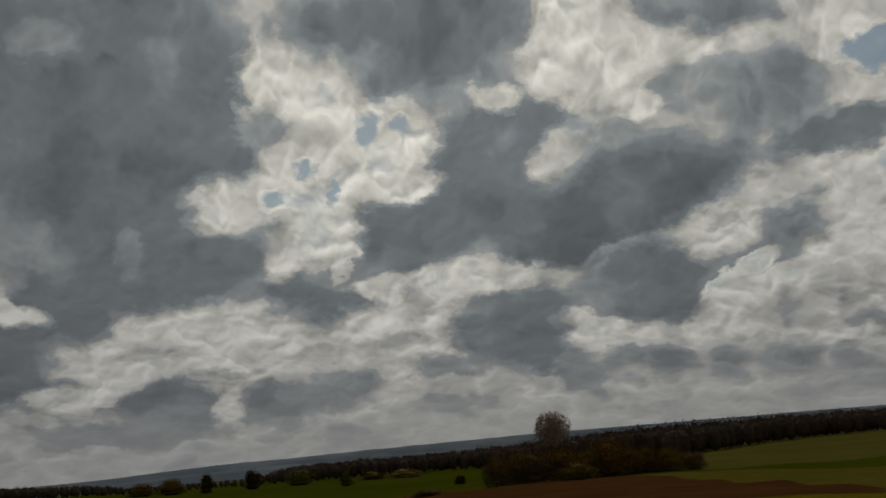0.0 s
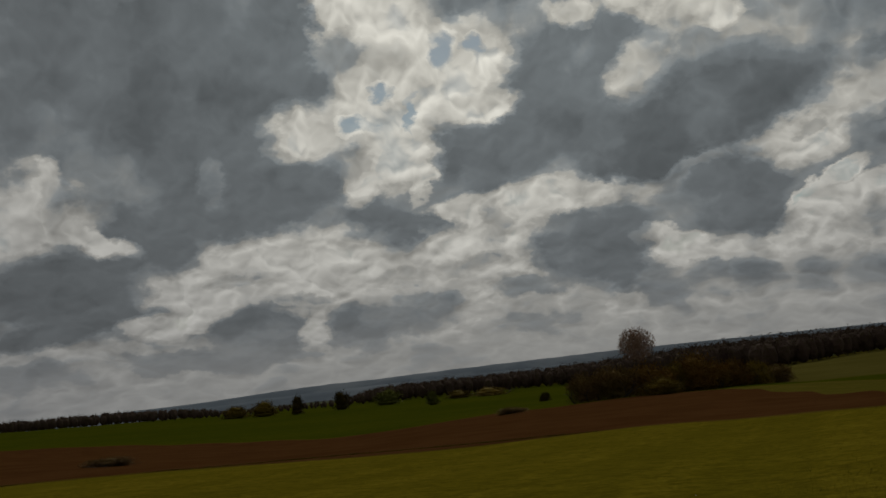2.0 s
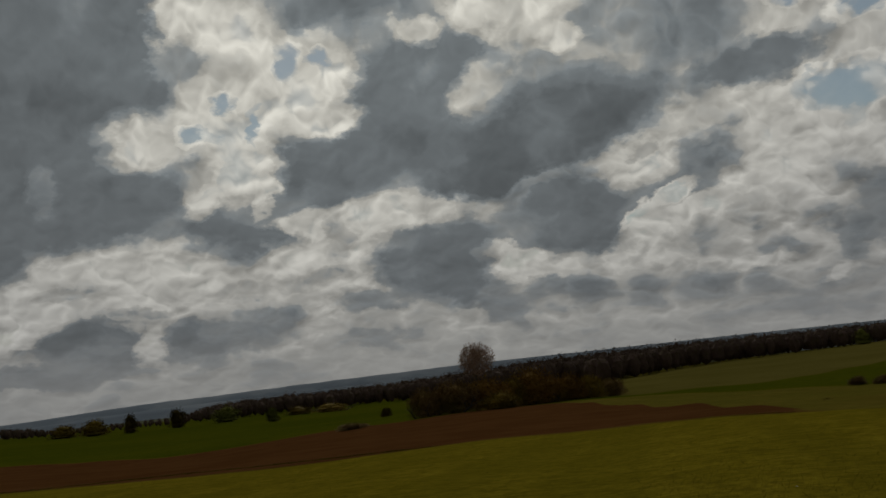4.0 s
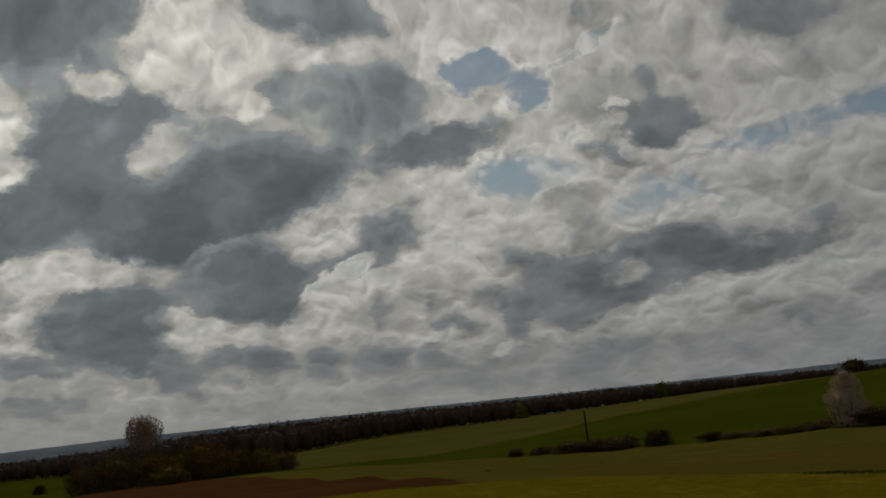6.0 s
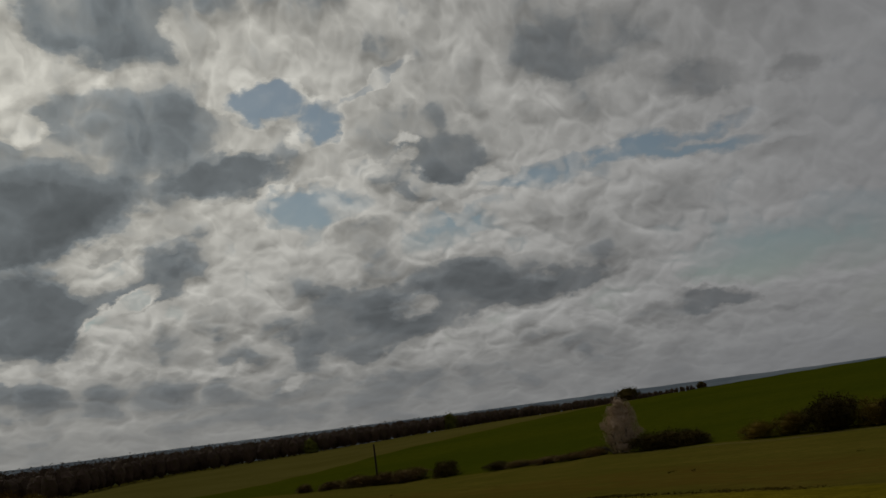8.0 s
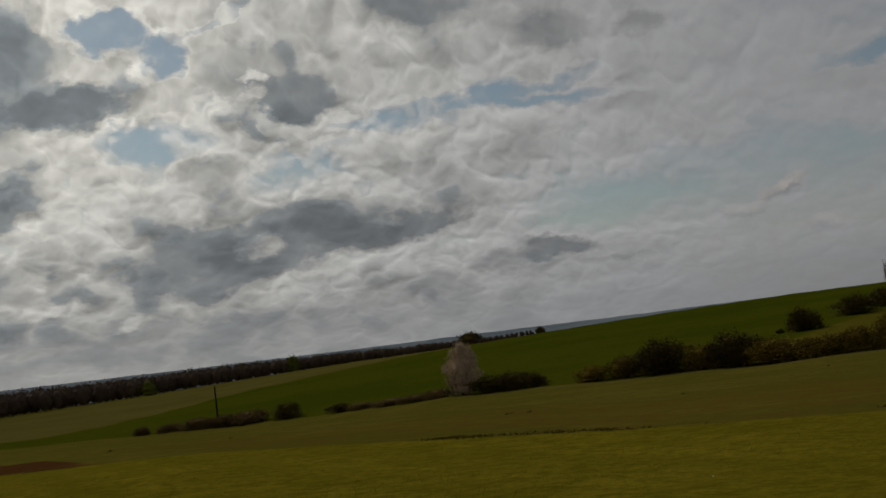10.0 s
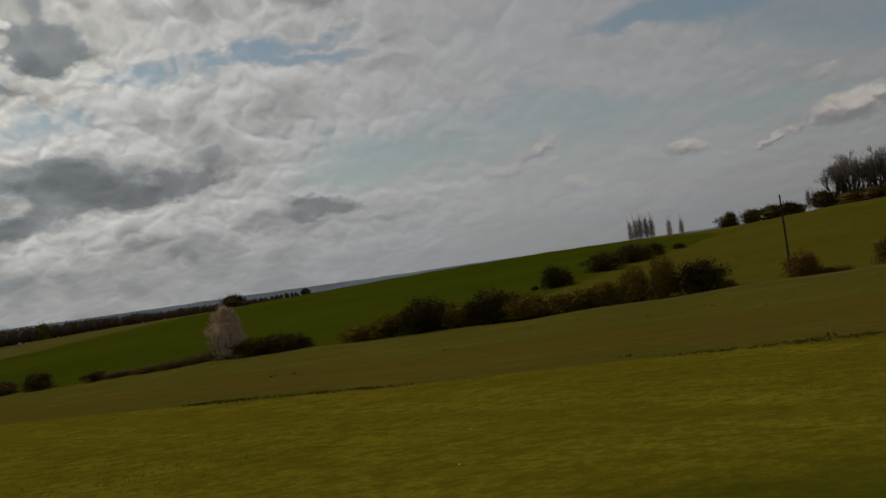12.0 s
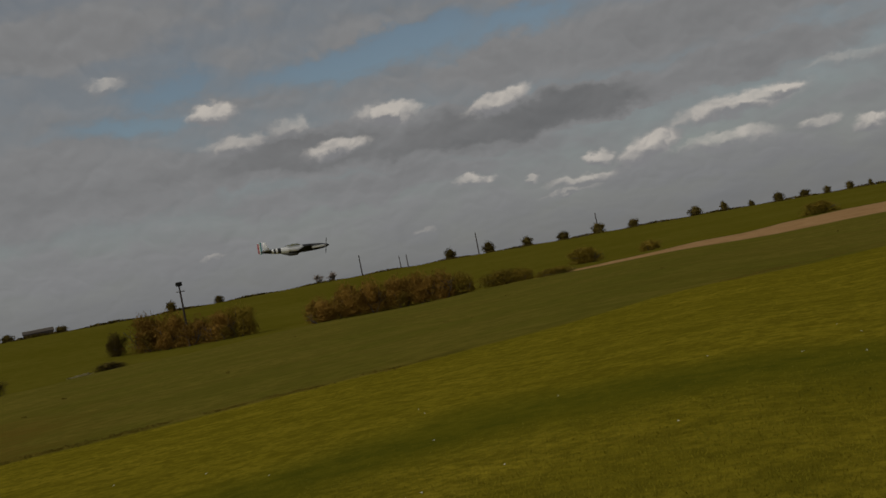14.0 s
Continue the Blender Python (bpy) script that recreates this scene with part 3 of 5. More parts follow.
mown = tone((0.216, 0.173, 0.012), (0.290, 0.226, 0.018), 0.5)
mown = n.mix(n.step(n.noise(place, 9.0, 5, 0.7), 0.30, 0.72, 0.0, 0.85), mown, (0.108, 0.090, 0.007))
mown = n.mix(n.step(n.noise(place, 2.6, 6, 0.7), 0.42, 0.64, 0.0, 0.75), mown, (0.106, 0.088, 0.007))
# mower passes run along the strip
passes = n.noise(n.xyz(n.math("ADD", n.math("MULTIPLY", n.split(place)[0], 0.96), n.math("MULTIPLY", n.split(place)[1], -0.27)), n.math("MULTIPLY", n.split(place)[1], 0.02)), 0.55, 3, 0.5)
mown = n.mix(n.step(passes, 0.40, 0.60, 0.0, 0.38), mown, (0.112, 0.096, 0.007))
# a long, ragged band of the strip is darker and greener
mown = n.mix(n.math("MULTIPLY", inside("dark_green_band", 1.3, 0.5), 0.70), mown, tone((0.058, 0.064, 0.006), (0.086, 0.084, 0.007), 1.6))
dull = tone((0.122, 0.110, 0.015), (0.160, 0.128, 0.021), 0.12, 6, 0.38, 0.62)
dull = n.mix(n.step(n.noise(place, 1.3, 6, 0.75), 0.40, 0.62, 0.0, 0.75), dull, (0.088, 0.082, 0.012))
# old sowing lines run along the strip
dull = n.mix(n.step(n.noise(n.xyz(field_sum("past_hedge"), n.math("MULTIPLY", n.split(place)[0], 0.03)), 0.22, 4, 0.6), 0.45, 0.62, 0.0, 0.45), dull, (0.108, 0.088, 0.014))
dull = n.mix(n.math("MULTIPLY", inside("thin_sward", 6, 2.0), n.step(n.noise(place, 0.5, 5, 0.7), 0.38, 0.62, 0.10, 0.75)), dull, (0.128, 0.080, 0.014))
soil = tone((0.088, 0.038, 0.012), (0.112, 0.051, 0.017), 0.25)
soil = n.mix(n.step(n.noise(place, 3.0, 6, 0.75), 0.35, 0.75, 0.0, 0.5), soil, (0.072, 0.031, 0.011))
wheat = tone((0.060, 0.073, 0.004), (0.078, 0.086, 0.005), 0.02)
wheat = n.mix(n.step(n.noise(place, 0.6, 6, 0.7), 0.4, 0.65, 0.0, 0.5), wheat, (0.040, 0.052, 0.003))
pale = tone((0.108, 0.094, 0.020), (0.132, 0.114, 0.027), 0.03)
pale = n.mix(n.step(n.noise(place, 0.5, 6, 0.7), 0.4, 0.75, 0.0, 0.4), pale, (0.092, 0.082, 0.014))
pasture = tone((0.112, 0.096, 0.010), (0.130, 0.110, 0.014), 0.025)
pasture = n.mix(n.step(n.noise(place, 0.45, 6, 0.7), 0.4, 0.66, 0.0, 0.6), pasture, (0.082, 0.076, 0.006))
# fields past the crest: paler greens, with some distance haze in the colour
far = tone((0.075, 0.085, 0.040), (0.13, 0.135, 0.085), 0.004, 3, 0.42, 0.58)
stubble = tone((0.31, 0.180, 0.080), (0.39, 0.235, 0.108), 0.4)
verge = tone((0.120, 0.096, 0.040), (0.190, 0.155, 0.080), 0.8)
cover = n.mix(inside("beyond_edge", 0.5, 0.25), mown, dull)
cover = n.mix(inside("soil_patch", 1.2, 0.5), cover, soil)
cover = n.mix(inside("past_hedge", 1.5, 0.4), cover, pasture)
cover = n.mix(inside("wheat_field", 1.5, 0.5), cover, wheat)
cover = n.mix(inside("pale_field", 3.0, 0.5), cover, pale)
cover = n.mix(inside("stubble_track", 1.2, 0.5), cover, stubble)
cover = n.mix(inside("hedge_foot", 0.8, 0.5), cover, verge)
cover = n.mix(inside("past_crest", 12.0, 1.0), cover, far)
n.wire(cover, _b.inputs["Base Color"])
bump(n, _b, n.noise(place, 14.0, 4, 0.7), 0.5, 0.05)
# aerial haze is put into the blue-grey colour of the far ridges
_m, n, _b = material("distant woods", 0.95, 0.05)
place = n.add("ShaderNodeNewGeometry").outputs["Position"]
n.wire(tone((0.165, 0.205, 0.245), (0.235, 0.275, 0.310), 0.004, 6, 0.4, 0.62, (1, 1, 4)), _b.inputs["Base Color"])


# ---- mesh helpers ----
def mesh_of(name, verts, faces, mat, smooth=False):
    me = bpy.data.meshes.new(name)
    me.from_pydata([tuple(v) for v in verts], [], [tuple(f) for f in faces])
    mats = mat if isinstance(mat, (list, tuple)) else [mat]
    for k in mats:
        me.materials.append(MATS[k])
    if smooth:
        me.polygons.foreach_set("use_smooth", [True] * len(me.polygons))
    me.update()
    return me


def mesh_bm(name, bm, mat):
    me = bpy.data.meshes.new(name)
    bmesh.ops.recalc_face_normals(bm, faces=bm.faces)
    bm.to_mesh(me)
    bm.free()
    for k in mat if isinstance(mat, (list, tuple)) else [mat]:
        me.materials.append(MATS[k])
    return me


def part(name, me, parent, label="", m=None):
    """Links a mesh (or a bmesh with a material) as one part under a thing or a part."""
    ob = new(name, me)
    ob.parent = parent
    if m is not None:
        ob.matrix_basis = m
    return tagged(ob, label)


def thing(name, m, label, category, group="", kind=""):
    ob = new(name)
    ob.empty_display_size = 0.2
    ob.matrix_basis = m
    return tagged(ob, label, category, group, kind)


def at(az, r, turn=0.0, sx=1.0, sy=1.0, sz=1.0, lift=0.0):
    """A pose that stands on the ground at a bearing and a distance; unturned, its own y axis points away from the viewer."""
    return Matrix.Translation(spot(az, r, lift)) @ pose(0, 0, 0, 0, 0, turn - az) @ Matrix.Diagonal((sx, sy, sz, 1))


def box(bm, x0, x1, y0, y1, z0, z1, bevel=0.0, slot=0):
    v = [bm.verts.new((x, y, z)) for z in (z0, z1) for y in (y0, y1) for x in (x0, x1)]
    fs = [bm.faces.new([v[k] for k in q]) for q in ((0, 2, 3, 1), (4, 5, 7, 6), (0, 1, 5, 4), (2, 6, 7, 3), (0, 4, 6, 2), (1, 3, 7, 5))]
    for f in fs:
        f.material_index = slot
    if bevel:
        bmesh.ops.bevel(bm, geom=list({e for f in fs for e in f.edges}), offset=bevel, segments=1, affect="EDGES")


def tube(bm, a, b, ra, rb, sides=8, slot=0):
    a, b = Vector(a), Vector(b)
    q = (b - a).to_track_quat("Z", "Y")
    rings = [[bm.verts.new(c + q @ Vector((r * math.cos(2 * math.pi * k / sides), r * math.sin(2 * math.pi * k / sides), 0))) for k in range(sides)] for c, r in ((a, ra), (b, rb))]
    for k in range(sides):
        bm.faces.new((rings[0][k], rings[0][(k + 1) % sides], rings[1][(k + 1) % sides], rings[1][k])).material_index = slot
    bm.faces.new(rings[0][::-1]).material_index = slot
    bm.faces.new(rings[1]).material_index = slot


# ---- plants ----
def ball():
    bm = bmesh.new()
    bmesh.ops.create_icosphere(bm, subdivisions=2, radius=1.0)
    v = np.array([tuple(p.co) for p in bm.verts])
    f = [tuple(p.index for p in q.verts) for q in bm.faces]
    bm.free()
    return v, f


def leaf_mesh(name, rng, lumps, count, size, mat, shell=0.45, thin=0.5, core=0.0, rise=0.0, hearts=3):
    """Many small bent leaves or leaf clumps, spread through a few uneven lumps (centre, radii)."""
    vol = np.array([l[1][0] * l[1][1] * l[1][2] for l in lumps]) ** 0.75
    pick = rng.choice(len(lumps), count, p=vol / vol.sum())
    c, rad = np.array([l[0] for l in lumps])[pick], np.array([l[1] for l in lumps])[pick]
    d = rng.normal(size=(count, 3))
    d /= np.linalg.norm(d, axis=1)[:, None]
    p = c + d * rad * (rng.random(count) ** shell)[:, None] * (1 + 0.16 * rng.normal(size=count))[:, None]
    p[:, 2] = np.maximum(p[:, 2], size * 0.2)
    u = rng.normal(size=(count, 3)) + rise * (d * 0.8 + np.array((0, 0, 1.0)))
    u /= np.linalg.norm(u, axis=1)[:, None]
    w = np.cross(u, rng.normal(size=(count, 3)))
    w /= np.linalg.norm(w, axis=1)[:, None]
    s = (size * rng.uniform(0.6, 1.5, count))[:, None]
    verts = np.stack([p - u * s, p + w * s * thin, p + u * s, p - w * s * thin], 1).reshape(-1, 3)
    faces = np.arange(count * 4).reshape(-1, 4).tolist()
    if core:
        heart, tris = ball()
        for at_c, at_r in lumps[:hearts]:
            k0 = len(verts)
            lump = np.array(at_c) + heart * np.array(at_r) * core * rng.uniform(0.85, 1.1, (len(heart), 1))
            lump[:, 2] = np.maximum(lump[:, 2], 0.0)
            verts = np.vstack([verts, lump])
            faces += [tuple(i + k0 for i in q) for q in tris]
    return mesh_of(name, verts, faces, mat)


def twig_mesh(name, rng, depth, length, radius, mat, spread=0.55, upright=0.35, kids=3, start=(0, 0, 0), lean=(0, 0, 1), bare=0.35):
    """A trunk that forks into ever finer, tapered limbs and twigs."""
    verts, faces = [], []

    def limb(a, way_up, ln, ra, level):
        rb = ra * 0.62
        b = a + way_up * ln
        sides = 6 if level > 3 else 4 if level > 1 else 3
        q = way_up.to_track_quat("Z", "Y")
        k0 = len(verts)
        for c, r in ((a, ra), (b, rb)):
            for k in range(sides):
                t = 2 * math.pi * k / sides
                verts.append(c + q @ Vector((r * math.cos(t), r * math.sin(t), 0)))
        for k in range(sides):
            faces.append((k0 + k, k0 + (k + 1) % sides, k0 + sides + (k + 1) % sides, k0 + sides + k))
        if level == 0:
            return
        for k in range(kids + (level < 3)):
            t = rng.uniform(bare if level == depth else 0.25, 1.0) if k else 1.0
            side = Vector(rng.normal(size=3))
            d = (way_up + side * spread + Vector((0, 0, upright))).normalized()
            limb(a + way_up * ln * t, d, ln * rng.uniform(0.55, 0.82), rb * rng.uniform(0.55, 0.8), level - 1)

    limb(Vector(start), Vector(lean).normalized(), length, radius, depth)
    return verts, faces, mat, name


def twigs(*args, **kw):
    verts, faces, mat, name = twig_mesh(*args, **kw)
    return mesh_of(name, verts, faces, mat)


def stem_mesh(name, rng, count, h, mat):
    """Several thin stems that fan out from the foot of a shrub."""
    verts, faces = [], []
    for k in range(count):
        v, f, _, _ = twig_mesh("", rng, 2, h * rng.uniform(0.3, 0.45), 0.028, mat, 0.6, 0.3, 2, (rng.normal() * 0.12, rng.normal() * 0.12, -0.05), (rng.normal() * 0.5, rng.normal() * 0.5, 1.0))
        off = len(verts)
        verts += v
        faces += [tuple(i + off for i in q) for q in f]
    return mesh_of(name, verts, faces, mat)


RNG = np.random.default_rng(11)

# ---- the ground sheet ----
SOIL_END = ring((-30, 260), (-20, 200), (-11, 165), (-3, 165), (2, 175), (10, 190), (13, 135), (17.5, 68), (21.6, 43), (24, 36), (30, 0), (200, 0), (290, 0), (322, 240))
WHEAT_END = ring((-60, 0), (-45, 560), (-5, 540), (3, 480), (9, 300), (11, 194), (16, 204), (22, 222), (27, 273), (30, 311), (35, 344), (38, 372), (44, 450), (60, 450), (70, 340), (74, 0))
SLOPE_EDGE = ring((40, 0), (55, 120), (58.8, 157), (62, 185), (64.8, 226), (66.8, 248), (68.5, 280), (70, 306), (74, 600), (200, 600), (290, 600), (300, 0))
TRACK_END = ring((130, 0), (136, 150), (138, 168), (142, 170), (149, 191), (153, 210), (156.4, 222), (185, 240), (195, 0))

GREEN_BAND = ring((52, 6.4), (63, 7.2), (76, 7.6), (88, 8.2), (104, 9.4), (120, 11.6), (134, 13.0), (155, 12.4), (200, 10.0), (290, 8.0))


def ground_sheet():
    az = np.concatenate([np.arange(-45, 172, 0.35), np.arange(172, 315, 2.5)])
    u = np.concatenate([np.linspace(0.02, 1, 34), np.linspace(1, 2, 40)[1:], np.linspace(2, 3, 46)[1:], np.linspace(3, 4, 14)[1:], np.linspace(4, 5, 14)[1:], np.linspace(5, 6, 16)[1:]])
    A, U = np.meshgrid(az, u, indexing="ij")
    kr = np.stack([around(KR[:, k], A) for k in range(7)], -1)
    i = np.minimum(U.astype(int), 5)
    r = np.take_along_axis(kr, i[..., None], -1)[..., 0] * (1 - (U - i)) + np.take_along_axis(kr, i[..., None] + 1, -1)[..., 0] * (U - i)
    z = height(A, r)
    x, y = r * np.sin(np.radians(A)), r * np.cos(np.radians(A))
    # low swells and old furrows keep the surface from being smooth
    z = z + np.clip(r / 60, 0, 1) * (0.10 * np.sin(x * 0.21 + y * 0.13) + 0.08 * np.sin(y * 0.33 - x * 0.17 + 1.3))
    na, nu = A.shape
    verts = np.stack([x, y, z], -1).reshape(-1, 3)
    idx = np.arange(na * nu).reshape(na, nu)
    nxt = np.roll(idx, -1, 0)
    quads = np.stack([idx[:, :-1], idx[:, 1:], nxt[:, 1:], nxt[:, :-1]], -1).reshape(-1, 4)[:, ::-1]
    tip = len(verts)
    verts = np.vstack([verts, [[0, 0, 0]]])
    caps = [(tip, int(nxt[k, 0]), int(idx[k, 0])) for k in range(na)]
    me = mesh_of("ground", verts, quads.tolist() + caps, "fields", True)

    def cover(name, value):
        at_ = me.attributes.new(name, "FLOAT", "POINT")
        at_.data.foreach_set("value", np.r_[value.reshape(-1), value.reshape(-1)[0]].astype(np.float32))

    a = (A + 180) % 360 - 180
    edge, hedge, crest = around(FIELD_EDGE, A), around(HEDGE_LINE, A), around(CREST_LINE, A)
    cover("beyond_edge", r - edge)
    cover("past_hedge", r - hedge)
    cover("soil_patch", np.minimum(r - edge, around(SOIL_END, A) - r))
    cover("thin_sward", np.minimum.reduce([r - edge - 1, edge * 1.0 + 26 - r, (a - 26) * 1.2, (112 - a) * 1.2]))
    band = around(GREEN_BAND, A)
    inner = 4.0 + np.clip((a - 74) / 34, 0, 1) * (band - 5.5)
    cover("dark_green_band", np.minimum.reduce([band + 1.5 - r, r - inner, (a - 52) * 0.25, (166 - a) * 0.3]))
    cover("wheat_field", np.minimum.reduce([r - hedge - 1, around(WHEAT_END, A) - r, (r - around(SLOPE_EDGE, A)) * 0.35]))
    cover("pale_field", np.minimum.reduce([r - hedge - 4, r - around(WHEAT_END, A), (a - 8.5) * 4, (60 - a) * 3, crest + 30 - r]))
    cover("stubble_track", np.minimum(r - hedge - 2, around(TRACK_END, A) - r))
    cover("hedge_foot", np.where((a > 24) & (a < 142), 0.9 - np.abs(r - hedge + 1.6), -5))
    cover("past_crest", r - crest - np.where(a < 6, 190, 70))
    return tagged(new("ground", me), "rolling farmland of mown grass, bare soil, pasture and green crops", "field", kind="structure")


ground_sheet()


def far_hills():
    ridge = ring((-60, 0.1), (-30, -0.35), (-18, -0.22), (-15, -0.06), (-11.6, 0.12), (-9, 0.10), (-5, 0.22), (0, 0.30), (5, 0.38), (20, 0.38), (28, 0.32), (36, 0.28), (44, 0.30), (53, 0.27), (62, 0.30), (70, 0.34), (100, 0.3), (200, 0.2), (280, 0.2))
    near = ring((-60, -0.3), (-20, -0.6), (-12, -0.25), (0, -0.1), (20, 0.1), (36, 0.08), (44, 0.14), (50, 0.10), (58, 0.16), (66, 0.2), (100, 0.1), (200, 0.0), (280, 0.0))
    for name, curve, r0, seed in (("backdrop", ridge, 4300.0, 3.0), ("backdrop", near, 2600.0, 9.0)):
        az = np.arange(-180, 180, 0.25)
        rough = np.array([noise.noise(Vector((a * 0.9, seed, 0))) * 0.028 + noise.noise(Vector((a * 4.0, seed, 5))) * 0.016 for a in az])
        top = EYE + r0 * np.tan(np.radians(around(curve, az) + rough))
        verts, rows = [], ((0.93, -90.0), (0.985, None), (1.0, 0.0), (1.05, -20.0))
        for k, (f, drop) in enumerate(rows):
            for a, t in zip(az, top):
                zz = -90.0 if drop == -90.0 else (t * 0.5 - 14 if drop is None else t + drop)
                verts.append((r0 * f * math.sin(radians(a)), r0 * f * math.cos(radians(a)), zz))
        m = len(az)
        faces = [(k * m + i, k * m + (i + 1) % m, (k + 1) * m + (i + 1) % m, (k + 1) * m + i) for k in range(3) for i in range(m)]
        tagged(new(name, mesh_of(name, verts, faces, "distant woods", True)), "far wooded ridge, distance haze put into its blue-grey colour", "hills", kind="structure")


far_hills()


# ---- shrubs and trees, built once and stood many times ----
def lumps_for(rng, count):
    """An uneven dome: a core that reaches the ground and many smaller heads round it."""
    out_ = [((0, 0, 0.36), (0.44, 0.42, 0.36)), ((0.05, -0.03, 0.55), (0.30, 0.30, 0.34)), ((0.0, 0.0, 0.12), (0.50, 0.46, 0.16))]
    for k in range(count):
        t = rng.uniform(0, 2 * math.pi)
        d = rng.uniform(0.15, 0.42)
        s = rng.uniform(0.10, 0.20)
        out_.append(((d * math.cos(t), d * math.sin(t), rng.uniform(0.12, 0.86 - d * 0.8)), (s, s, s * rng.uniform(0.8, 1.4))))
    return out_


SHRUBS = {}
for kind_, mat_, n_leaf, size_ in (("hawthorn", "hawthorn leaves", 7400, 0.032), ("russet", "russet twigs", 7400, 0.032), ("brown", "brown twigs", 7400, 0.032), ("dark", "dark leaves", 7400, 0.032), ("fresh", "fresh leaves", 3000, 0.030)):
    SHRUBS[kind_] = [(leaf_mesh(kind_ + " foliage", RNG, lumps_for(RNG, 16 + 2 * k), n_leaf, size_, mat_, 0.44, 0.20, 0.50, 1.1), stem_mesh(kind_ + " stems", RNG, 6, 0.85, "bark")) for k in range(5)]
    SHRUBS[kind_ + " far"] = [(leaf_mesh(kind_ + " foliage", RNG, lumps_for(RNG, 12 + 2 * k), 1800, 0.046, mat_, 0.40, 0.28, 0.70, 0.9), stem_mesh(kind_ + " stems", RNG, 4, 0.85, "bark")) for k in range(5)]
EGG = [((0, 0, 0.14), (0.38, 0.36, 0.16)), ((0, 0, 0.32), (0.46, 0.44, 0.26)), ((0.02, 0, 0.52), (0.40, 0.38, 0.28)), ((-0.03, 0.02, 0.72), (0.28, 0.28, 0.22)), ((0.0, 0.0, 0.86), (0.16, 0.16, 0.15))]
for k in range(26):
    t_, u_ = RNG.uniform(0, 2 * math.pi), RNG.uniform(0.12, 0.92)
    d_ = 0.46 * math.sin(math.pi * min(u_ * 0.9 + 0.12, 1.0)) ** 0.8 * RNG.uniform(0.75, 1.0)
    EGG.append(((d_ * math.cos(t_), d_ * math.sin(t_), u_), (0.10, 0.10, 0.09)))
SHRUBS["blossom"] = [(leaf_mesh("blossom foliage", RNG, EGG, 15000, 0.017, "blossom", 0.42, 0.36, 0.66, 0.3, 5), stem_mesh("blossom stems", RNG, 9, 0.9, "bark"))] * 5


def shrub(name, kind_, az, r, w, h, label, group="", wide=1.3):
    """A shrub or small rounded tree of a given width and height in metres."""
    foliage, stems = SHRUBS[kind_ + " far" if r > 300 else kind_][int(RNG.integers(5))]
    ob = thing(name, at(az, r, float(RNG.uniform(0, 360)), 1, 1, 1, -0.05), label, "bush" if "bush" in name or "hedge" in name else "tree", group)
    ob.scale = (w * wide, w * wide * float(RNG.uniform(0.85, 1.1)), h * 1.08)
    tagged(part("foliage", foliage, ob), kind="stuff")
    tagged(part("stem", stems, ob), kind="stuff")
    return ob


LOW_HEDGE = [(25.4, 185, 3.0, 1.6), (26.9, 182, 4.4, 1.6), (28.3, 179, 5.8, 2.1), (29.6, 177, 5.0, 2.2), (30.9, 174, 6.0, 2.4), (33.0, 169, 4.0, 2.8), (35.8, 161, 3.7, 1.4), (37.0, 158, 4.5, 1.1), (38.4, 154, 4.5, 1.1), (39.8, 150, 4.5, 1.2), (41.0, 147, 3.6, 1.5)]
for k, (az, r, w, h) in enumerate(LOW_HEDGE):
    shrub("hedge_bush", "dark" if k in (5, 6) else "brown", az, r, w, h, "rounded dark bush in a low field hedge" if k == 5 else "low brownish hedge bush between two fields", "bushes of the low hedge")
shrub("blossom_tree", "blossom", 42.6, 143, 4.7, 6.9, "tall cherry bush covered in pale pinkish white blossom")
for az, r, w, h in ((44.1, 140, 5.3, 2.6), (45.3, 137, 4.7, 2.7), (46.3, 135, 3.6, 2.2)):
    shrub("hedge_bush", "dark", az, r, w, h, "dark brown leafless hedge bush beside the blossom tree", "bushes of the low hedge")
TALL_HEDGE = [(49.4, 130, 3.5, 2.3), (51.1, 129, 4.4, 3.0), (53.3, 126, 6.2, 4.5), (55.4, 124, 4.4, 3.0), (57.0, 122, 5.3, 4.3), (59.3, 120, 6.5, 3.0), (61.7, 118, 5.1, 2.6), (63.2, 117, 3.9, 3.0), (64.8, 117, 3.8, 3.9), (66.4, 116, 3.2, 4.8), (68.2, 116, 5.3, 3.8), (69.6, 115, 2.0, 1.1)]
for k, (az, r, w, h) in enumerate(TALL_HEDGE):
    shrub("hedge_bush", "dark" if k in (2, 4, 10) else "hawthorn", az, r, w, h, "large dark hawthorn bush with dense twigs" if k in (2, 4, 10) else "brownish green hawthorn bush of a tall hedge", "bushes of the tall hedge")
for az, r, w, h in ((60.8, 185, 5.5, 4.4), (63.3, 214, 7.0, 4.2), (65.0, 234, 7.5, 4.3), (66.0, 242, 5.0, 3.6), (59.5, 187, 1.4, 0.9), (67.5, 262, 3.0, 1.6)):
    shrub("bush", "dark", az, r, w, h, "dark bush on the edge of a green crop", "bushes of the crop edge")
LONG_HEDGE = [(73.5, 115, 3.4, 3.0), (75.0, 115, 2.8, 0.7), (78.3, 116, 4.4, 3.4), (79.6, 116, 3.4, 2.6), (80.8, 117, 4.4, 2.5), (82.6, 117, 4.4, 2.5), (84.2, 118, 4.2, 2.7), (86.0, 118, 3.5, 3.3), (87.4, 119, 1.9, 1.2), (89.1, 119, 3.9, 2.3), (90.7, 120, 3.5, 1.4), (92.3, 121, 4.0, 1.2), (94.2, 121, 2.9, 2.1), (96.4, 123, 2.7, 2.7)]
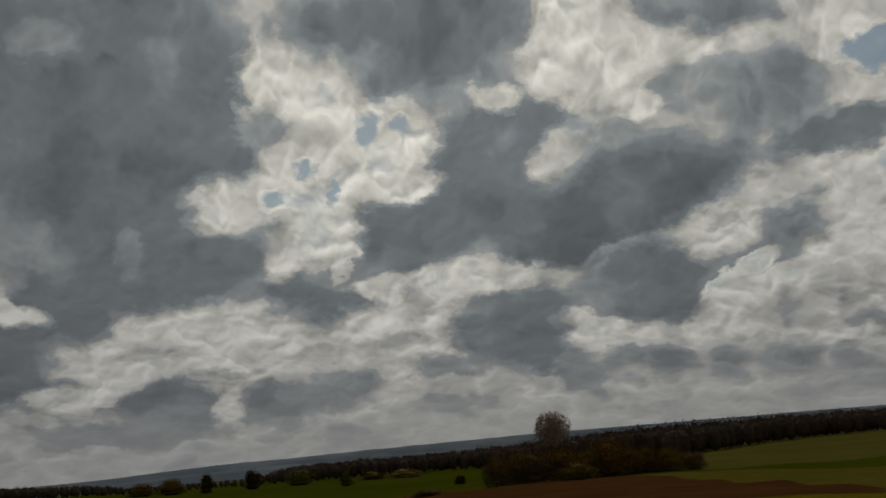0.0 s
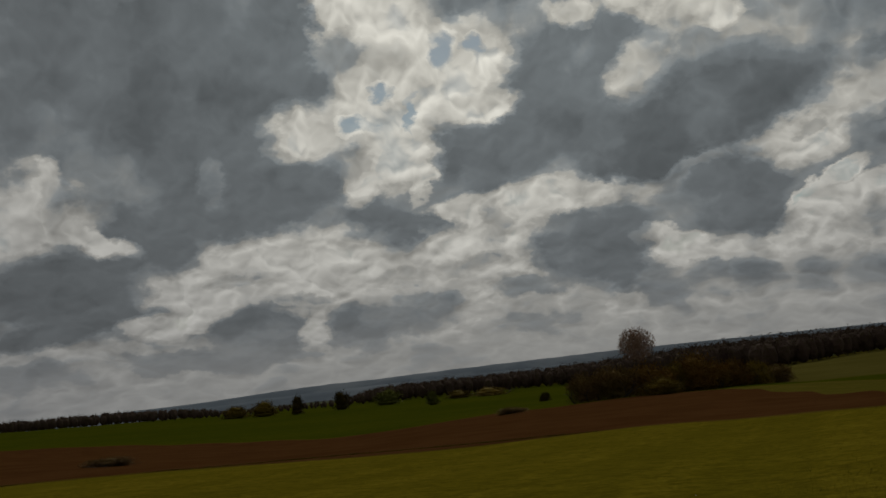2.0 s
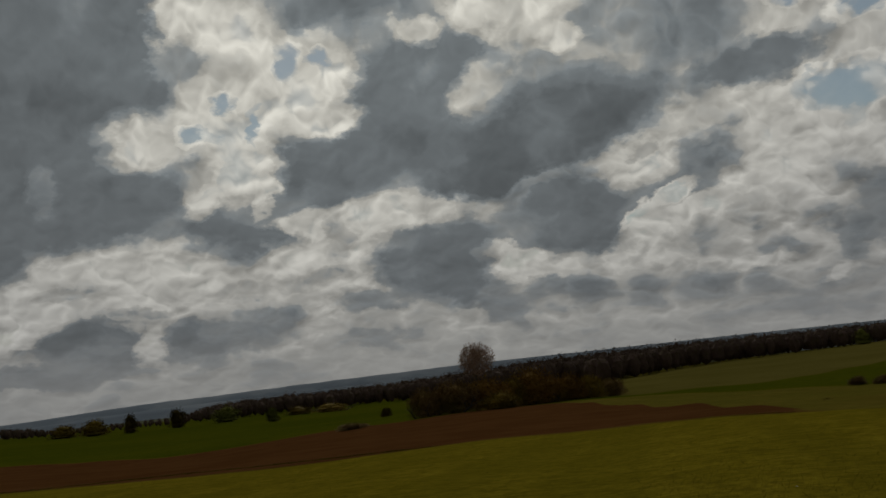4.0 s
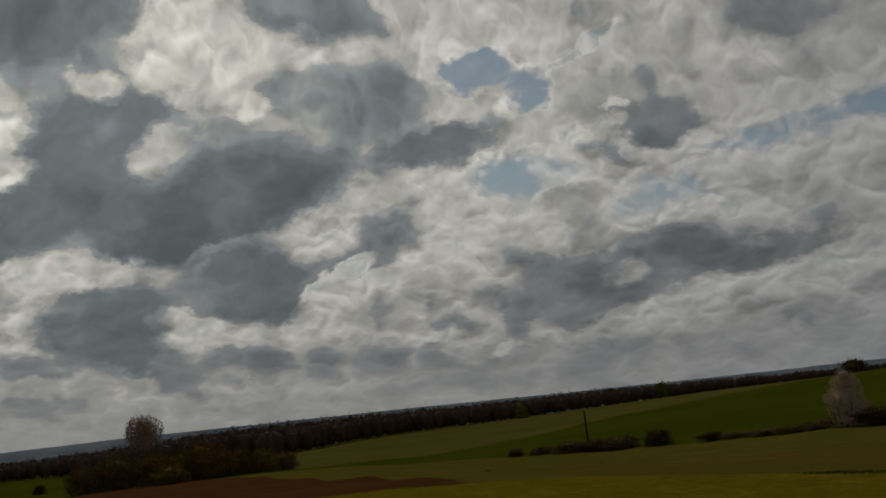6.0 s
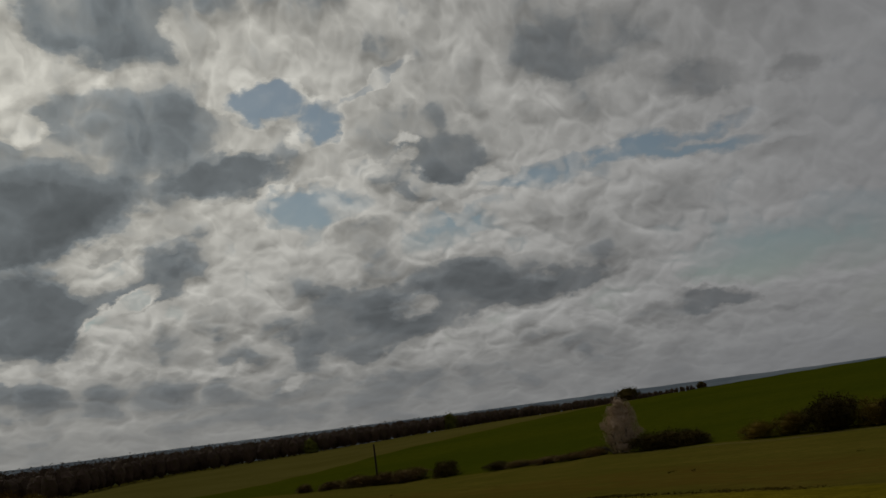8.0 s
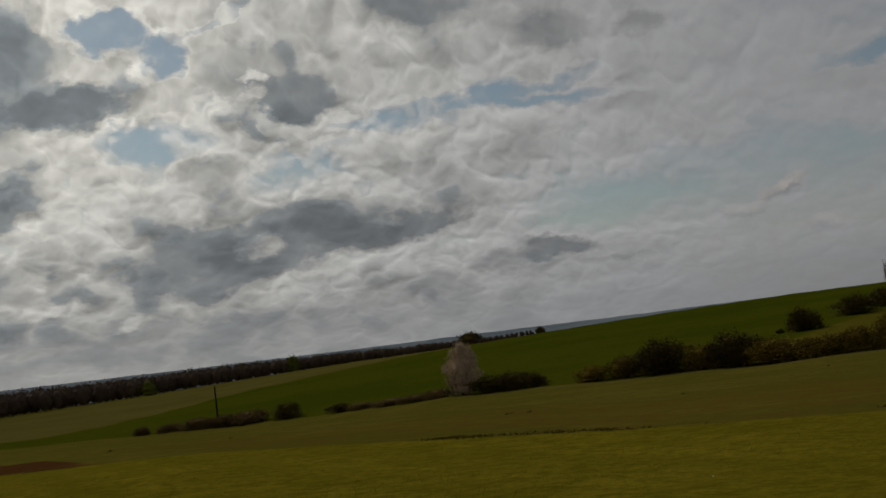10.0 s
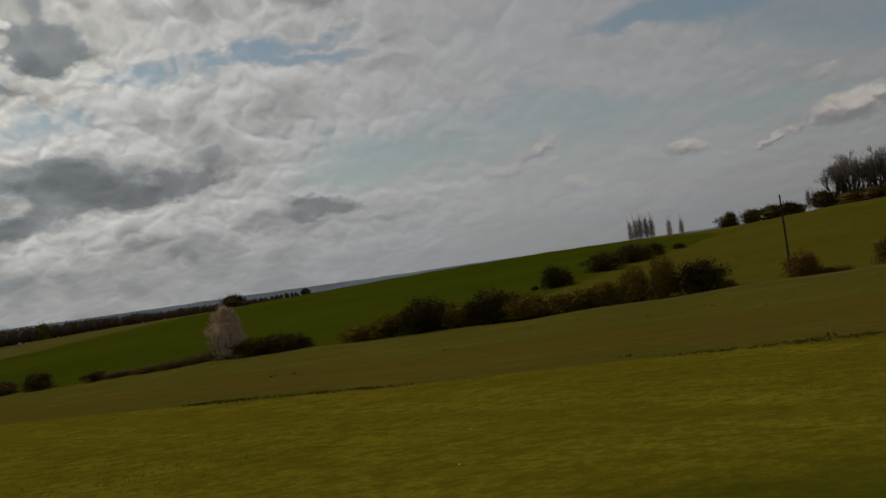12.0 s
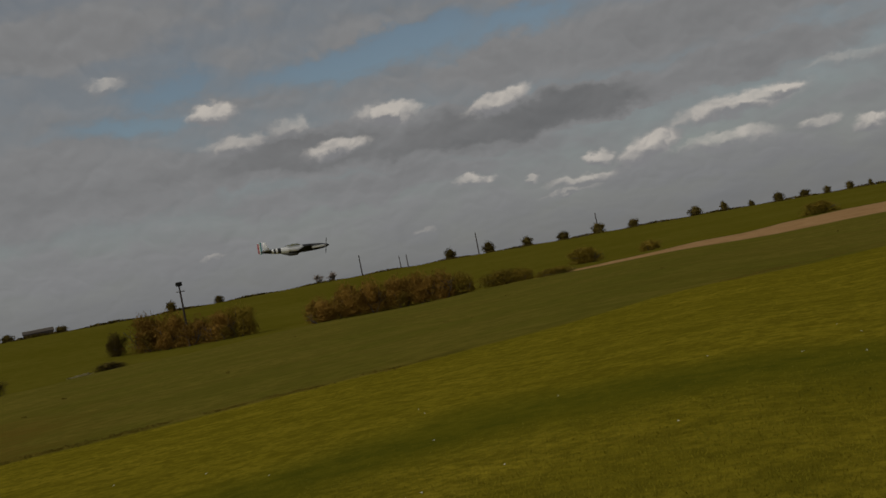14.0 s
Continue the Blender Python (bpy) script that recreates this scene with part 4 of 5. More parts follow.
for k, (az, r, w, h) in enumerate(LONG_HEDGE):
    shrub("hedge_bush", "hawthorn" if k % 3 else "russet", az, r, w, h, "low ragged tuft of shrubs in a field hedge" if h < 1.5 else "greenish brown hedge bush on the pasture edge", "bushes of the long hedge")
for az, r, w, h in ((100.7, 128, 5.9, 1.5), (104.7, 133, 2.5, 2.7), (106.6, 136, 3.7, 2.5), (108.8, 140, 4.7, 2.9), (115.1, 148, 3.7, 1.3)):
    shrub("bush", "hawthorn" if az < 108 else "dark", az, r, w, h, "single thorn bush along a field boundary", "bushes of the boundary")
for az, r, w, h in ((115.6, 198, 3.2, 5.0), (117.3, 194, 6.0, 7.4), (118.5, 188, 6.0, 7.0), (119.8, 180, 5.8, 5.2), (121.0, 176, 4.8, 5.4), (122.1, 176, 4.4, 6.0)):
    shrub("bush", "dark" if az < 117 else "hawthorn" if az > 121.5 else "russet", az, r, w, h, "tall ochre-brown thorn bush in a thicket", "bushes of the ochre thicket")
RUSSET = [(126.6, 156, 4.8, 4.3), (128.0, 157, 4.4, 5.6), (129.2, 158, 4.4, 5.8), (130.5, 159, 5.0, 5.2), (131.9, 159, 5.0, 5.2), (133.2, 159, 4.6, 4.9), (134.3, 159, 3.8, 3.6), (136.4, 159, 5.4, 2.7), (137.6, 158, 3.6, 2.2), (139.4, 157, 5.0, 1.2)]
for az, r, w, h in RUSSET:
    shrub("bush", "russet" if az < 134 else "hawthorn", az, r, w, h, "russet brown bush in a long thicket" if az < 134 else "low brown bush beside a stubble track", "bushes of the russet thicket")
for az, r, w, h in ((141.1, 196, 6.4, 3.4), (144.6, 196, 3.9, 2.3), (153.4, 218, 6.0, 3.0), (138.9, 175, 1.3, 1.0)):
    shrub("bush", "hawthorn", az, r, w, h, "small bush at the edge of a stubble track", "bushes of the track")
ROW = [(118.7, 469, 5.6, 4.4), (121.2, 494, 6.2, 3.4), (133.9, 579, 7.4, 5.6), (136.1, 582, 7.6, 5.8), (138.2, 582, 7.0, 5.2), (140.2, 582, 7.6, 4.4), (142.1, 582, 7.8, 5.6), (144.0, 582, 6.9, 4.2), (147.3, 582, 7.8, 4.8), (148.8, 582, 5.0, 4.8), (150.2, 582, 3.8, 3.2), (151.6, 582, 6.3, 4.5), (152.9, 582, 6.3, 3.8), (154.0, 582, 5.0, 3.6), (155.1, 581, 5.0, 3.8), (156.1, 580, 2.5, 3.2)]
for az, r, w, h in ROW:
    shrub("roadside_tree", "dark", az, r, w, h * 1.32, "small round clipped tree on the skyline", "trees along the ridge", 1.05)
shrub("tree", "dark", -12.6, 384, 6.4, 7.3, "single round dark tree at a field edge", "trees of the field edge", 1.0)
shrub("tree", "dark", -10.2, 383, 7.0, 7.5, "single round dark tree at a field edge", "trees of the field edge", 1.0)
for az, r, w, h in ((3.0, 183, 5.2, 5.5), (4.5, 185, 7.2, 6.4), (6.3, 188, 8.6, 6.3), (7.6, 190, 5.2, 6.0), (8.8, 192, 8.0, 7.4), (9.8, 193, 5.2, 5.2), (10.8, 196, 6.3, 5.6), (11.9, 198, 5.3, 4.8), (13.0, 203, 4.6, 3.8), (6.9, 181, 6.0, 3.4)):
    shrub("bush", ("brown", "hawthorn", "brown", "russet", "hawthorn")[int(az * 10) % 5], az, r, w, h, "dark budding bush in a thicket below a tall tree", "bushes of the thicket")
for kind_, az, r, w, h in (("dark", 0.8, 240, 2.3, 2.2), ("fresh", -5.3, 330, 3.6, 5.0), ("brown", -22.3, 61, 2.6, 0.62), ("brown", -1.1, 157, 4.2, 1.3), ("hawthorn", -14.4, 400, 8.7, 6.4), ("fresh", -7.7, 396, 9.0, 6.6), ("hawthorn", -15.9, 401, 8.0, 5.2), ("hawthorn", -2.2, 393, 12.0, 3.4), ("hawthorn", -3.9, 394, 9.0, 3.6), ("fresh", 26.0, 460, 7.0, 7.5), ("fresh", 33.5, 462, 6.0, 8.0)):
    shrub("bush", kind_, az, r, w, h, "brown scrub on bare soil" if kind_ == "brown" else "light green budding shrub before the woods" if kind_ == "fresh" else "lone dark shrub in the fields")
for kind_, az, r, w, h in (("dark", 43.2, 470, 10.0, 6.4), ("dark", 47.1, 470, 4.1, 3.4), ("dark", 70.2, 424, 7.6, 6.8), ("dark", 71.4, 419, 8.0, 6.2), ("dark", 72.4, 390, 9.0, 5.6), ("dark", 73.2, 386, 9.0, 5.4), ("brown", 73.8, 386, 4.5, 3.8), ("dark", 75.1, 398, 8.6, 7.4), ("brown", 76.2, 394, 11.0, 4.6), ("brown", 77.3, 394, 12.0, 5.4), ("brown", 78.3, 395, 12.0, 6.6), ("brown", 79.2, 395, 10.0, 5.6), ("brown", 79.9, 396, 7.0, 3.8)):
    shrub("tree", kind_, az, r, w, h, "dark evergreen tree on the skyline" if kind_ == "dark" else "brown undergrowth below tall bare trees", "trees of the skyline")
for kind_, az, r, w, h in (("brown", 80.7, 401, 8.0, 6.8), ("dark", 81.5, 402, 8.6, 6.2), ("brown", 82.3, 402, 8.0, 6.6), ("brown", 83.6, 404, 6.6, 5.0), ("russet", 85.2, 405, 6.0, 5.0), ("dark", 88.4, 409, 6.4, 4.2), ("dark", 87.2, 408, 4.0, 2.6), ("dark", 93.4, 413, 6.0, 4.3), ("dark", 95.6, 416, 2.4, 4.0), ("dark", 96.2, 417, 3.6, 2.4), ("dark", 98.6, 418, 4.1, 2.8)):
    shrub("tree", kind_, az, r, w, h, "small dark tree by the village" if kind_ == "dark" else "brown bare tree by the village", "trees of the village")
for az, r, w, h in ((105.9, 425, 6.0, 4.8), (106.6, 426, 5.0, 4.2), (107.4, 426, 5.0, 4.6), (108.2, 427, 5.6, 3.0), (109.2, 428, 5.0, 2.6), (110.5, 429, 5.6, 3.8), (113.1, 432, 5.2, 3.4), (90.6, 409, 8.0, 1.4), (91.6, 410, 8.0, 1.3), (92.5, 411, 8.0, 1.2), (94.5, 414, 7.0, 1.2), (97.4, 417, 7.0, 1.0)):
    shrub("bush", "dark", az, r, w, h, "low dark hedge on the brow of the hill" if h < 2 else "dark tree behind the barn", "trees of the farm", 1.25)

# trees with a visible frame of limbs


def fan_tree(rng):
    """A bare tree whose limbs fork low down and spread into a fan of fine twigs."""
    verts, faces = [], []
    for k in range(5):
        t = 2 * math.pi * k / 5 + rng.uniform(-0.4, 0.4)
        out_ = 0.05 + 0.30 * (k / 4.0)
        v, f, _, _ = twig_mesh("", rng, 5, 0.24, 0.026, "bark", 0.28, 0.40, 3, (0.02 * math.cos(t), 0.02 * math.sin(t), -0.02), (out_ * math.cos(t), out_ * math.sin(t), 1.0), 0.45)
        off = len(verts)
        verts += v
        faces += [tuple(i + off for i in q) for q in f]
    p = np.array([tuple(v) for v in verts])
    k = np.array((0.5 / np.abs(p[:, :2]).max(), 0.5 / np.abs(p[:, :2]).max(), 1.0 / p[:, 2].max()))
    p = p * k
    p[:, 2] *= 1.0 - 1.1 * (p[:, 0] ** 2 + p[:, 1] ** 2)
    return mesh_of("trunk", p, faces, "bark"), spray(rng, p[p[:, 2] > 0.42], 5200, 0.026, 0.020, 0.0020, "bare twigs")


def spray(rng, tips, count, loose, length, width, mat):
    """Fine twigs that stand out from the ends of the limbs."""
    c = tips[rng.integers(0, len(tips), count)] + rng.normal(size=(count, 3)) * loose
    u = np.stack([c[:, 0], c[:, 1], 0 * c[:, 2] + 0.5], 1) + rng.normal(size=c.shape) * 0.30
    u *= (length / np.linalg.norm(u, axis=1))[:, None]
    w = np.cross(u, rng.normal(size=c.shape))
    w *= (width / np.linalg.norm(w, axis=1))[:, None]
    verts = np.stack([c - u, c + w, c + u, c - w], 1).reshape(-1, 3)
    return mesh_of("crown", verts, np.arange(len(verts)).reshape(-1, 4).tolist(), mat)


def round_tree(rng):
    """A tall tree with a bare lower trunk and a round crown of budding twigs."""
    d = rng.normal(size=(3000, 3))
    d *= (rng.random(3000) ** 0.42 / np.linalg.norm(d, axis=1))[:, None]
    swell = 1.0 + 0.14 * np.sin(3.0 * np.arctan2(d[:, 1], d[:, 0]) + 2.0 * d[:, 2])
    tips = np.array((0, 0, 0.76)) + d * np.array((0.27, 0.27, 0.23)) * swell[:, None]
    return twigs("trunk", rng, 6, 0.32, 0.020, "bark", 0.36, 0.34, 2, bare=0.6), spray(rng, tips, 7500, 0.010, 0.020, 0.0030, "budding twigs")




GROVE = [fan_tree(RNG) for k in range(3)]
BUDDING = round_tree(RNG)
POPLAR = (twigs("trunk", RNG, 5, 0.42, 0.010, "poplar twigs", 0.16, 0.75, 3, bare=0.1), leaf_mesh("crown", RNG, [((0, 0, 0.54), (0.10, 0.10, 0.44)), ((0.02, 0, 0.38), (0.12, 0.11, 0.3)), ((0, 0, 0.74), (0.09, 0.09, 0.2))], 2200, 0.022, "poplar twigs", 0.5, 0.16, 0.0, 2.0))


def tall_tree(name, shape, az, r, w, h, label, group=""):
    ob = thing(name, at(az, r, float(RNG.uniform(0, 360)), 1, 1, 1, -0.1), label, "tree", group)
    ob.scale = (w, w, h)
    part("trunk", shape[0], ob, "grey-brown forked trunk and limbs")
    tagged(part("crown", shape[1], ob), kind="stuff")


tall_tree("tall_tree", BUDDING, 5.9, 190, 12.0, 12.2, "tall round tree with reddish brown budding crown above a thicket")
for k, (az, w, h) in enumerate(((75.75, 15, 17.0), (76.25, 19, 20.6), (76.75, 14, 17.6), (77.5, 14, 17.0), (77.95, 19, 20.2), (78.4, 14, 16.6))):
    tall_tree("bare_tree", GROVE[k % 3], az, 398 + 3 * (k % 2), w, h, "tall bare tree with a fan of grey twigs on the hilltop", "trees of the grove")
for az, w, h in ((65.05, 13, 13.0), (65.35, 14, 14.4), (65.6, 14, 14.8), (65.9, 14, 14.8), (66.2, 14, 14.2), (67.1, 12, 11.8), (67.75, 11, 11.2)):
    tall_tree("poplar", POPLAR, az, 584, w * 1.3, h, "slender bare poplar on the horizon", "poplars")
for az, w, h in ((74.3, 11, 8.0), (74.6, 10, 7.0)):
    tall_tree("poplar", POPLAR, az, 404, w, h, "slender bare poplar beside the grove", "poplars")
tall_tree("bare_tree", GROVE[1], 126.6, 550, 9, 6.0, "low bare tree behind the ridge", "trees of the ridge")
tall_tree("bare_tree", GROVE[2], 127.3, 550, 10, 6.4, "low bare tree behind the ridge", "trees of the ridge")
tall_tree("bare_tree", GROVE[0], 93.4, 416, 6, 4.4, "small bare tree on the brow of the hill", "trees of the village")


def ridge_hedge():
    """A low clipped hedge that follows the road along the ridge."""
    n_leaf = 9000
    az = RNG.uniform(103, 158, n_leaf)
    r = around(CREST_LINE, az) + RNG.normal(size=n_leaf) * 0.5 - 1.0
    p = np.stack([r * np.sin(np.radians(az)), r * np.cos(np.radians(az)), height(az, r) + RNG.random(n_leaf) * (0.7 + 0.5 * np.sin(az * 1.7))], 1)
    u = RNG.normal(size=(n_leaf, 3))
    u /= np.linalg.norm(u, axis=1)[:, None] * 1.8
    w = np.cross(u, RNG.normal(size=(n_leaf, 3)))
    w /= np.linalg.norm(w, axis=1)[:, None] * 2.4
    verts = np.stack([p - u, p + w, p + u, p - w], 1).reshape(-1, 3)
    tagged(new("ridge_hedge", mesh_of("ridge_hedge", verts, np.arange(n_leaf * 4).reshape(-1, 4).tolist(), "dark leaves")), "low dark hedge along the ridge road", "hedge", kind="stuff")


ridge_hedge()


def woods():
    """Leafless woodland that fills the valley behind the fields."""
    top = ring((-60, 0.1), (-27, -0.05), (-22, -0.14), (-17.4, -0.34), (-16.2, -0.85), (-13, -0.95), (-10.2, -0.9), (-9.0, -0.14), (-5, -0.11), (0.4, -0.10), (4.4, 0.08), (8, 0.34), (12.7, 0.46), (20, 0.42), (24, 0.37), (30, 0.40), (34, 0.35), (40, 0.18), (46, 0.05), (48, -0.15), (60, -0.4), (200, 0.1), (280, 0.1))
    pv, ps = [], []
    tv, tf, cv = [], [], []
    heart, tris = ball()
    for row, n_row in enumerate((430, 400, 380)):
        for az in np.linspace(-38, 47.4, n_row):
            az = az + RNG.uniform(-0.18, 0.18)
            if az > 47.5:
                continue
            r = float(around(CREST_LINE, az)) + (24, 60, 110)[row] + RNG.uniform(-14, 14)
            if az < 12:
                r += 60
            foot = spot(az, r)
            full = EYE + r * math.tan(radians(float(around(top, az)) + RNG.normal() * 0.030 + 0.05 * noise.noise(Vector((az * 0.8, 7.0, 0))))) - foot.z
            h = max(full * (0.86, 0.95, 1.0)[row], 2.5)
            w = min(h * RNG.uniform(0.34, 0.52), 4.6)
            m = 190
            d = RNG.normal(size=(m, 3))
            d /= np.linalg.norm(d, axis=1)[:, None]
            p = np.array(foot) + np.array((0, 0, h * 0.50)) + d * np.array((w, w, h * 0.50)) * (RNG.random(m) ** 0.4)[:, None]
            pv.append(p)
            ps.append(np.full(m, h * 0.040))
            k0 = len(tv)
            for c, rad in ((foot, 0.22), (foot + Vector((0, 0, h * 0.75)), 0.07)):
                tv += [c + Vector((rad * math.cos(t), rad * math.sin(t), 0)) for t in (0, 2.1, 4.2)]
            tf += [(k0 + k, k0 + (k + 1) % 3, k0 + 3 + (k + 1) % 3, k0 + 3 + k) for k in range(3)]
            cv.append(np.array(foot) + np.array((0, 0, h * 0.45)) + heart * np.array((w * 0.62, w * 0.62, h * 0.42)) * RNG.uniform(0.8, 1.1, (len(heart), 1)))
    p, s = np.concatenate(pv), np.concatenate(ps)[:, None]
    m = len(p)
    u = RNG.normal(size=(m, 3))
    u /= np.linalg.norm(u, axis=1)[:, None]
    w = np.cross(u, RNG.normal(size=(m, 3)))
    w /= np.linalg.norm(w, axis=1)[:, None]
    s = s * RNG.uniform(0.6, 1.5, (m, 1))
    verts = np.stack([p - u * s, p + w * s * 0.3, p + u * s, p - w * s * 0.3], 1).reshape(-1, 3)
    faces = np.arange(m * 4).reshape(-1, 4).tolist()
    for k, c in enumerate(cv):
        faces += [tuple(i + m * 4 + k * len(heart) for i in q) for q in tris]
    verts = np.vstack([verts] + cv)
    ob = thing("woodland", pose(0, 0, 0), "brown leafless woodland along the valley", "woods", kind="stuff")
    tagged(part("crowns", mesh_of("crowns", verts, faces, "wood twigs"), ob), kind="stuff")
    tagged(part("trunks", mesh_of("trunks", tv, tf, "bark"), ob), kind="stuff")


woods()

# ---- poles ----
def pole(az, r, h, arm=True, cap=False, lean=0.0, thick=0.13):
    ob = thing("utility_pole", at(az, r, 25), "weathered wooden utility pole with a box on top" if cap else "weathered wooden utility pole in the fields", "pole", "utility poles")
    bm = bmesh.new()
    tube(bm, (0, 0, -0.3), (lean, 0, h), thick * 1.25, thick * 0.8, 10)
    part("post", mesh_bm("post", bm, "pole wood"), ob)
    if arm:
        bm = bmesh.new()
        box(bm, lean - 0.75, lean + 0.75, -thick - 0.08, -thick + 0.02, h - 1.35 if cap else h - 0.5, h - 1.22 if cap else h - 0.38, 0.015)
        part("crossarm", mesh_bm("crossarm", bm, "pole wood"), ob)
        for x in (-0.65, 0.0, 0.65):
            bm = bmesh.new()
            zz = h - 1.22 if cap else h - 0.38
            tube(bm, (lean + x, -thick - 0.03, zz), (lean + x, -thick - 0.03, zz + 0.10), 0.015, 0.015, 6)
            tube(bm, (lean + x, -thick - 0.03, zz + 0.08), (lean + x, -thick - 0.03, zz + 0.2), 0.06, 0.035, 8)
            part("insulator", mesh_bm("insulator", bm, "insulator"), ob)
    if cap:
        # grey metal box; its backlit shade is put into the dark colour
        bm = bmesh.new()
        box(bm, lean - 0.45, lean + 0.45, -0.4, 0.2, h - 0.35, h + 0.35, 0.05)
        box(bm, lean - 0.62, lean - 0.45, -0.2, 0.0, h - 0.15, h + 0.2, 0.03)
        part("transformer_box", mesh_bm("transformer_box", bm, "matt dark"), ob, "metal transformer box, backlit shade in its dark colour")


pole(29.3, 178, 6.6, arm=False, thick=0.16)
pole(72.9, 119, 8.9, arm=False, thick=0.11)
pole(119.3, 182, 10.6, cap=True, thick=0.17)
pole(129.0, 555, 11.3, thick=0.3)
pole(131.15, 566, 7.4, False, thick=0.25)
pole(131.55, 566, 7.4, False, thick=0.25)
pole(135.5, 580, 13.0, False, thick=0.3)
pole(142.1, 581, 12.0, False, thick=0.3)


# ---- buildings on the brow of the hill ----
def gabled(name, w, d, eaves, ridge, wall, roof, ob, over=0.4):
    """Walls and a pitched roof whose ridge runs along x, as two parts."""
    bm = bmesh.new()
    pts = [(-d / 2, -0.8), (d / 2, -0.8), (d / 2, eaves), (0, ridge), (-d / 2, eaves)]
    a = [bm.verts.new((-w / 2, y, z)) for y, z in pts]
    b = [bm.verts.new((w / 2, y, z)) for y, z in pts]
    bm.faces.new(a), bm.faces.new(b[::-1])
    for k in range(5):
        bm.faces.new((a[k], b[k], b[(k + 1) % 5], a[(k + 1) % 5]))
    part("wall", mesh_bm("wall", bm, wall), ob)
    bm = bmesh.new()
    for s in (-1, 1):
        drop = (ridge - eaves) / (d / 2) * over
        q = [(0, ridge + 0.06), (s * (d / 2 + over), eaves - drop + 0.06), (s * (d / 2 + over), eaves - drop + 0.26), (0, ridge + 0.28)]
        a = [bm.verts.new((-w / 2 - over, y, z)) for y, z in q]
        b = [bm.verts.new((w / 2 + over, y, z)) for y, z in q]
        bm.faces.new(a), bm.faces.new(b[::-1])
        for k in range(4):
            bm.faces.new((a[k], b[k], b[(k + 1) % 4], a[(k + 1) % 4]))
    part("roof", mesh_bm("roof", bm, roof), ob)


def slab(name, ob, x0, x1, y0, y1, z0, z1, mat, label="", bevel=0.02):
    bm = bmesh.new()
    box(bm, x0, x1, y0, y1, z0, z1, bevel)
    return part(name, mesh_bm(name, bm, mat), ob, label)


barn = thing("barn", at(102.4, 421, 4), "long farm barn with pale walls and a brownish red roof", "barn")
gabled("barn", 40, 13, 2.9, 6.7, "pale cladding", "fibre sheet roof", barn)
slab("door", barn, 4.5, 9.5, -6.72, -6.5, -0.4, 2.8, "painted door", "dark red sliding door")
slab("door", barn, -18.6, -15.2, -6.7, -6.5, -0.4, 2.2, "dark opening", "dark open doorway")
slab("door", barn, 16.6, 19.0, -6.7, -6.5, -0.4, 2.0, "dark opening", "dark open doorway")
slab("plinth", barn, -20.02, 20.02, -6.6, -6.4, -0.8, 0.7, "church stone", "darker lower strip of the wall")
lean_to = thing("shed", at(105.35, 424, 4), "dark weathered shed against the barn", "shed")
gabled("shed", 4.6, 6, 2.2, 4.4, "bark", "slate", lean_to, 0.2)
# made-up heaps stand in for the cattle before the barn
for az, w, h in ((99.9, 2.6, 1.6), (100.4, 2.2, 1.3), (101.2, 3.0, 1.3), (103.4, 2.8, 1.5), (104.0, 2.4, 1.3), (104.5, 2.2, 1.2)):
    hp = thing("cattle_stand_in", at(az, 407), "low brown and pale heap standing in for cattle before the barn", "heap", "heaps before the barn")
    tagged(part("pile", leaf_mesh("pile", RNG, [((0, 0, h * 0.35), (w * 0.5, w * 0.4, h * 0.45)), ((w * 0.3, 0, h * 0.25), (w * 0.3, w * 0.3, h * 0.35))], 160, 0.22, "russet twigs"), hp), kind="stuff")
    tagged(part("straw", leaf_mesh("straw", RNG, [((-w * 0.1, -0.3, h * 0.4), (w * 0.35, w * 0.3, h * 0.3))], 60, 0.2, "petals" if az in (100.4, 103.4) else "grass blades"), hp), kind="stuff")
farm = thing("farm_building", at(112.0, 432, 0), "low dark farm building with a flat pitched roof", "building")
gabled("farm", 11, 8, 1.9, 3.0, "bark", "bark", farm, 0.2)
house = thing("house", at(86.25, 407, 8), "white rendered house with a rusty tiled roof", "house")
gabled("house", 7.0, 7, 1.7, 3.0, "white render", "white render", house, 0.25)
ext = thing("house", at(87.0, 409, 8), "low house with a rust-red tiled roof", "house")
gabled("house", 5.0, 6, 1.6, 3.1, "church stone", "tile roof", ext)
for az, w, h, mat in ((73.2, 10, 3.0, "tile roof"), (83.0, 7, 2.8, "tile roof"), (84.2, 5, 3.4, "tile roof"), (75.9, 8, 3.2, "tile roof"), (82.9, 3.4, 2.4, "slate")):
    hs = thing("house", at(az, 408 if az > 80 else 410, 5), "village house with a rust-red roof among trees" if mat == "tile roof" else "small slate-roofed outbuilding among trees", "house", "village houses")
    gabled("house", w, 6, h * 0.5, h, "pale cladding", mat, hs)
    slab("chimney", hs, w * 0.25, w * 0.25 + 0.6, -0.3, 0.3, h - 0.3, h + 0.7, "tile roof")
church = thing("church", at(89.6, 424, 3), "stone church tower with a slender slate spire", "church")
bm = bmesh.new()
box(bm, -1.6, 1.6, -1.6, 1.6, -2, 3.6, 0.08)
part("tower", mesh_bm("tower", bm, "church stone"), church)
bm = bmesh.new()
box(bm, -1.75, 1.75, -1.75, 1.75, 3.5, 3.8, 0.06)
part("cornice", mesh_bm("cornice", bm, "church stone"), church)
bm = bmesh.new()
tube(bm, (0, 0, 3.75), (0, 0, 9.6), 1.45, 0.04, 8)
part("spire", mesh_bm("spire", bm, "slate"), church, "slender slate spire")
for s in (-1, 1):
    slab("belfry_window", church, s * 0.65 - 0.25, s * 0.65 + 0.25, -1.7, -1.5, 2.0, 3.1, "dark opening")
nave = bmesh.new()
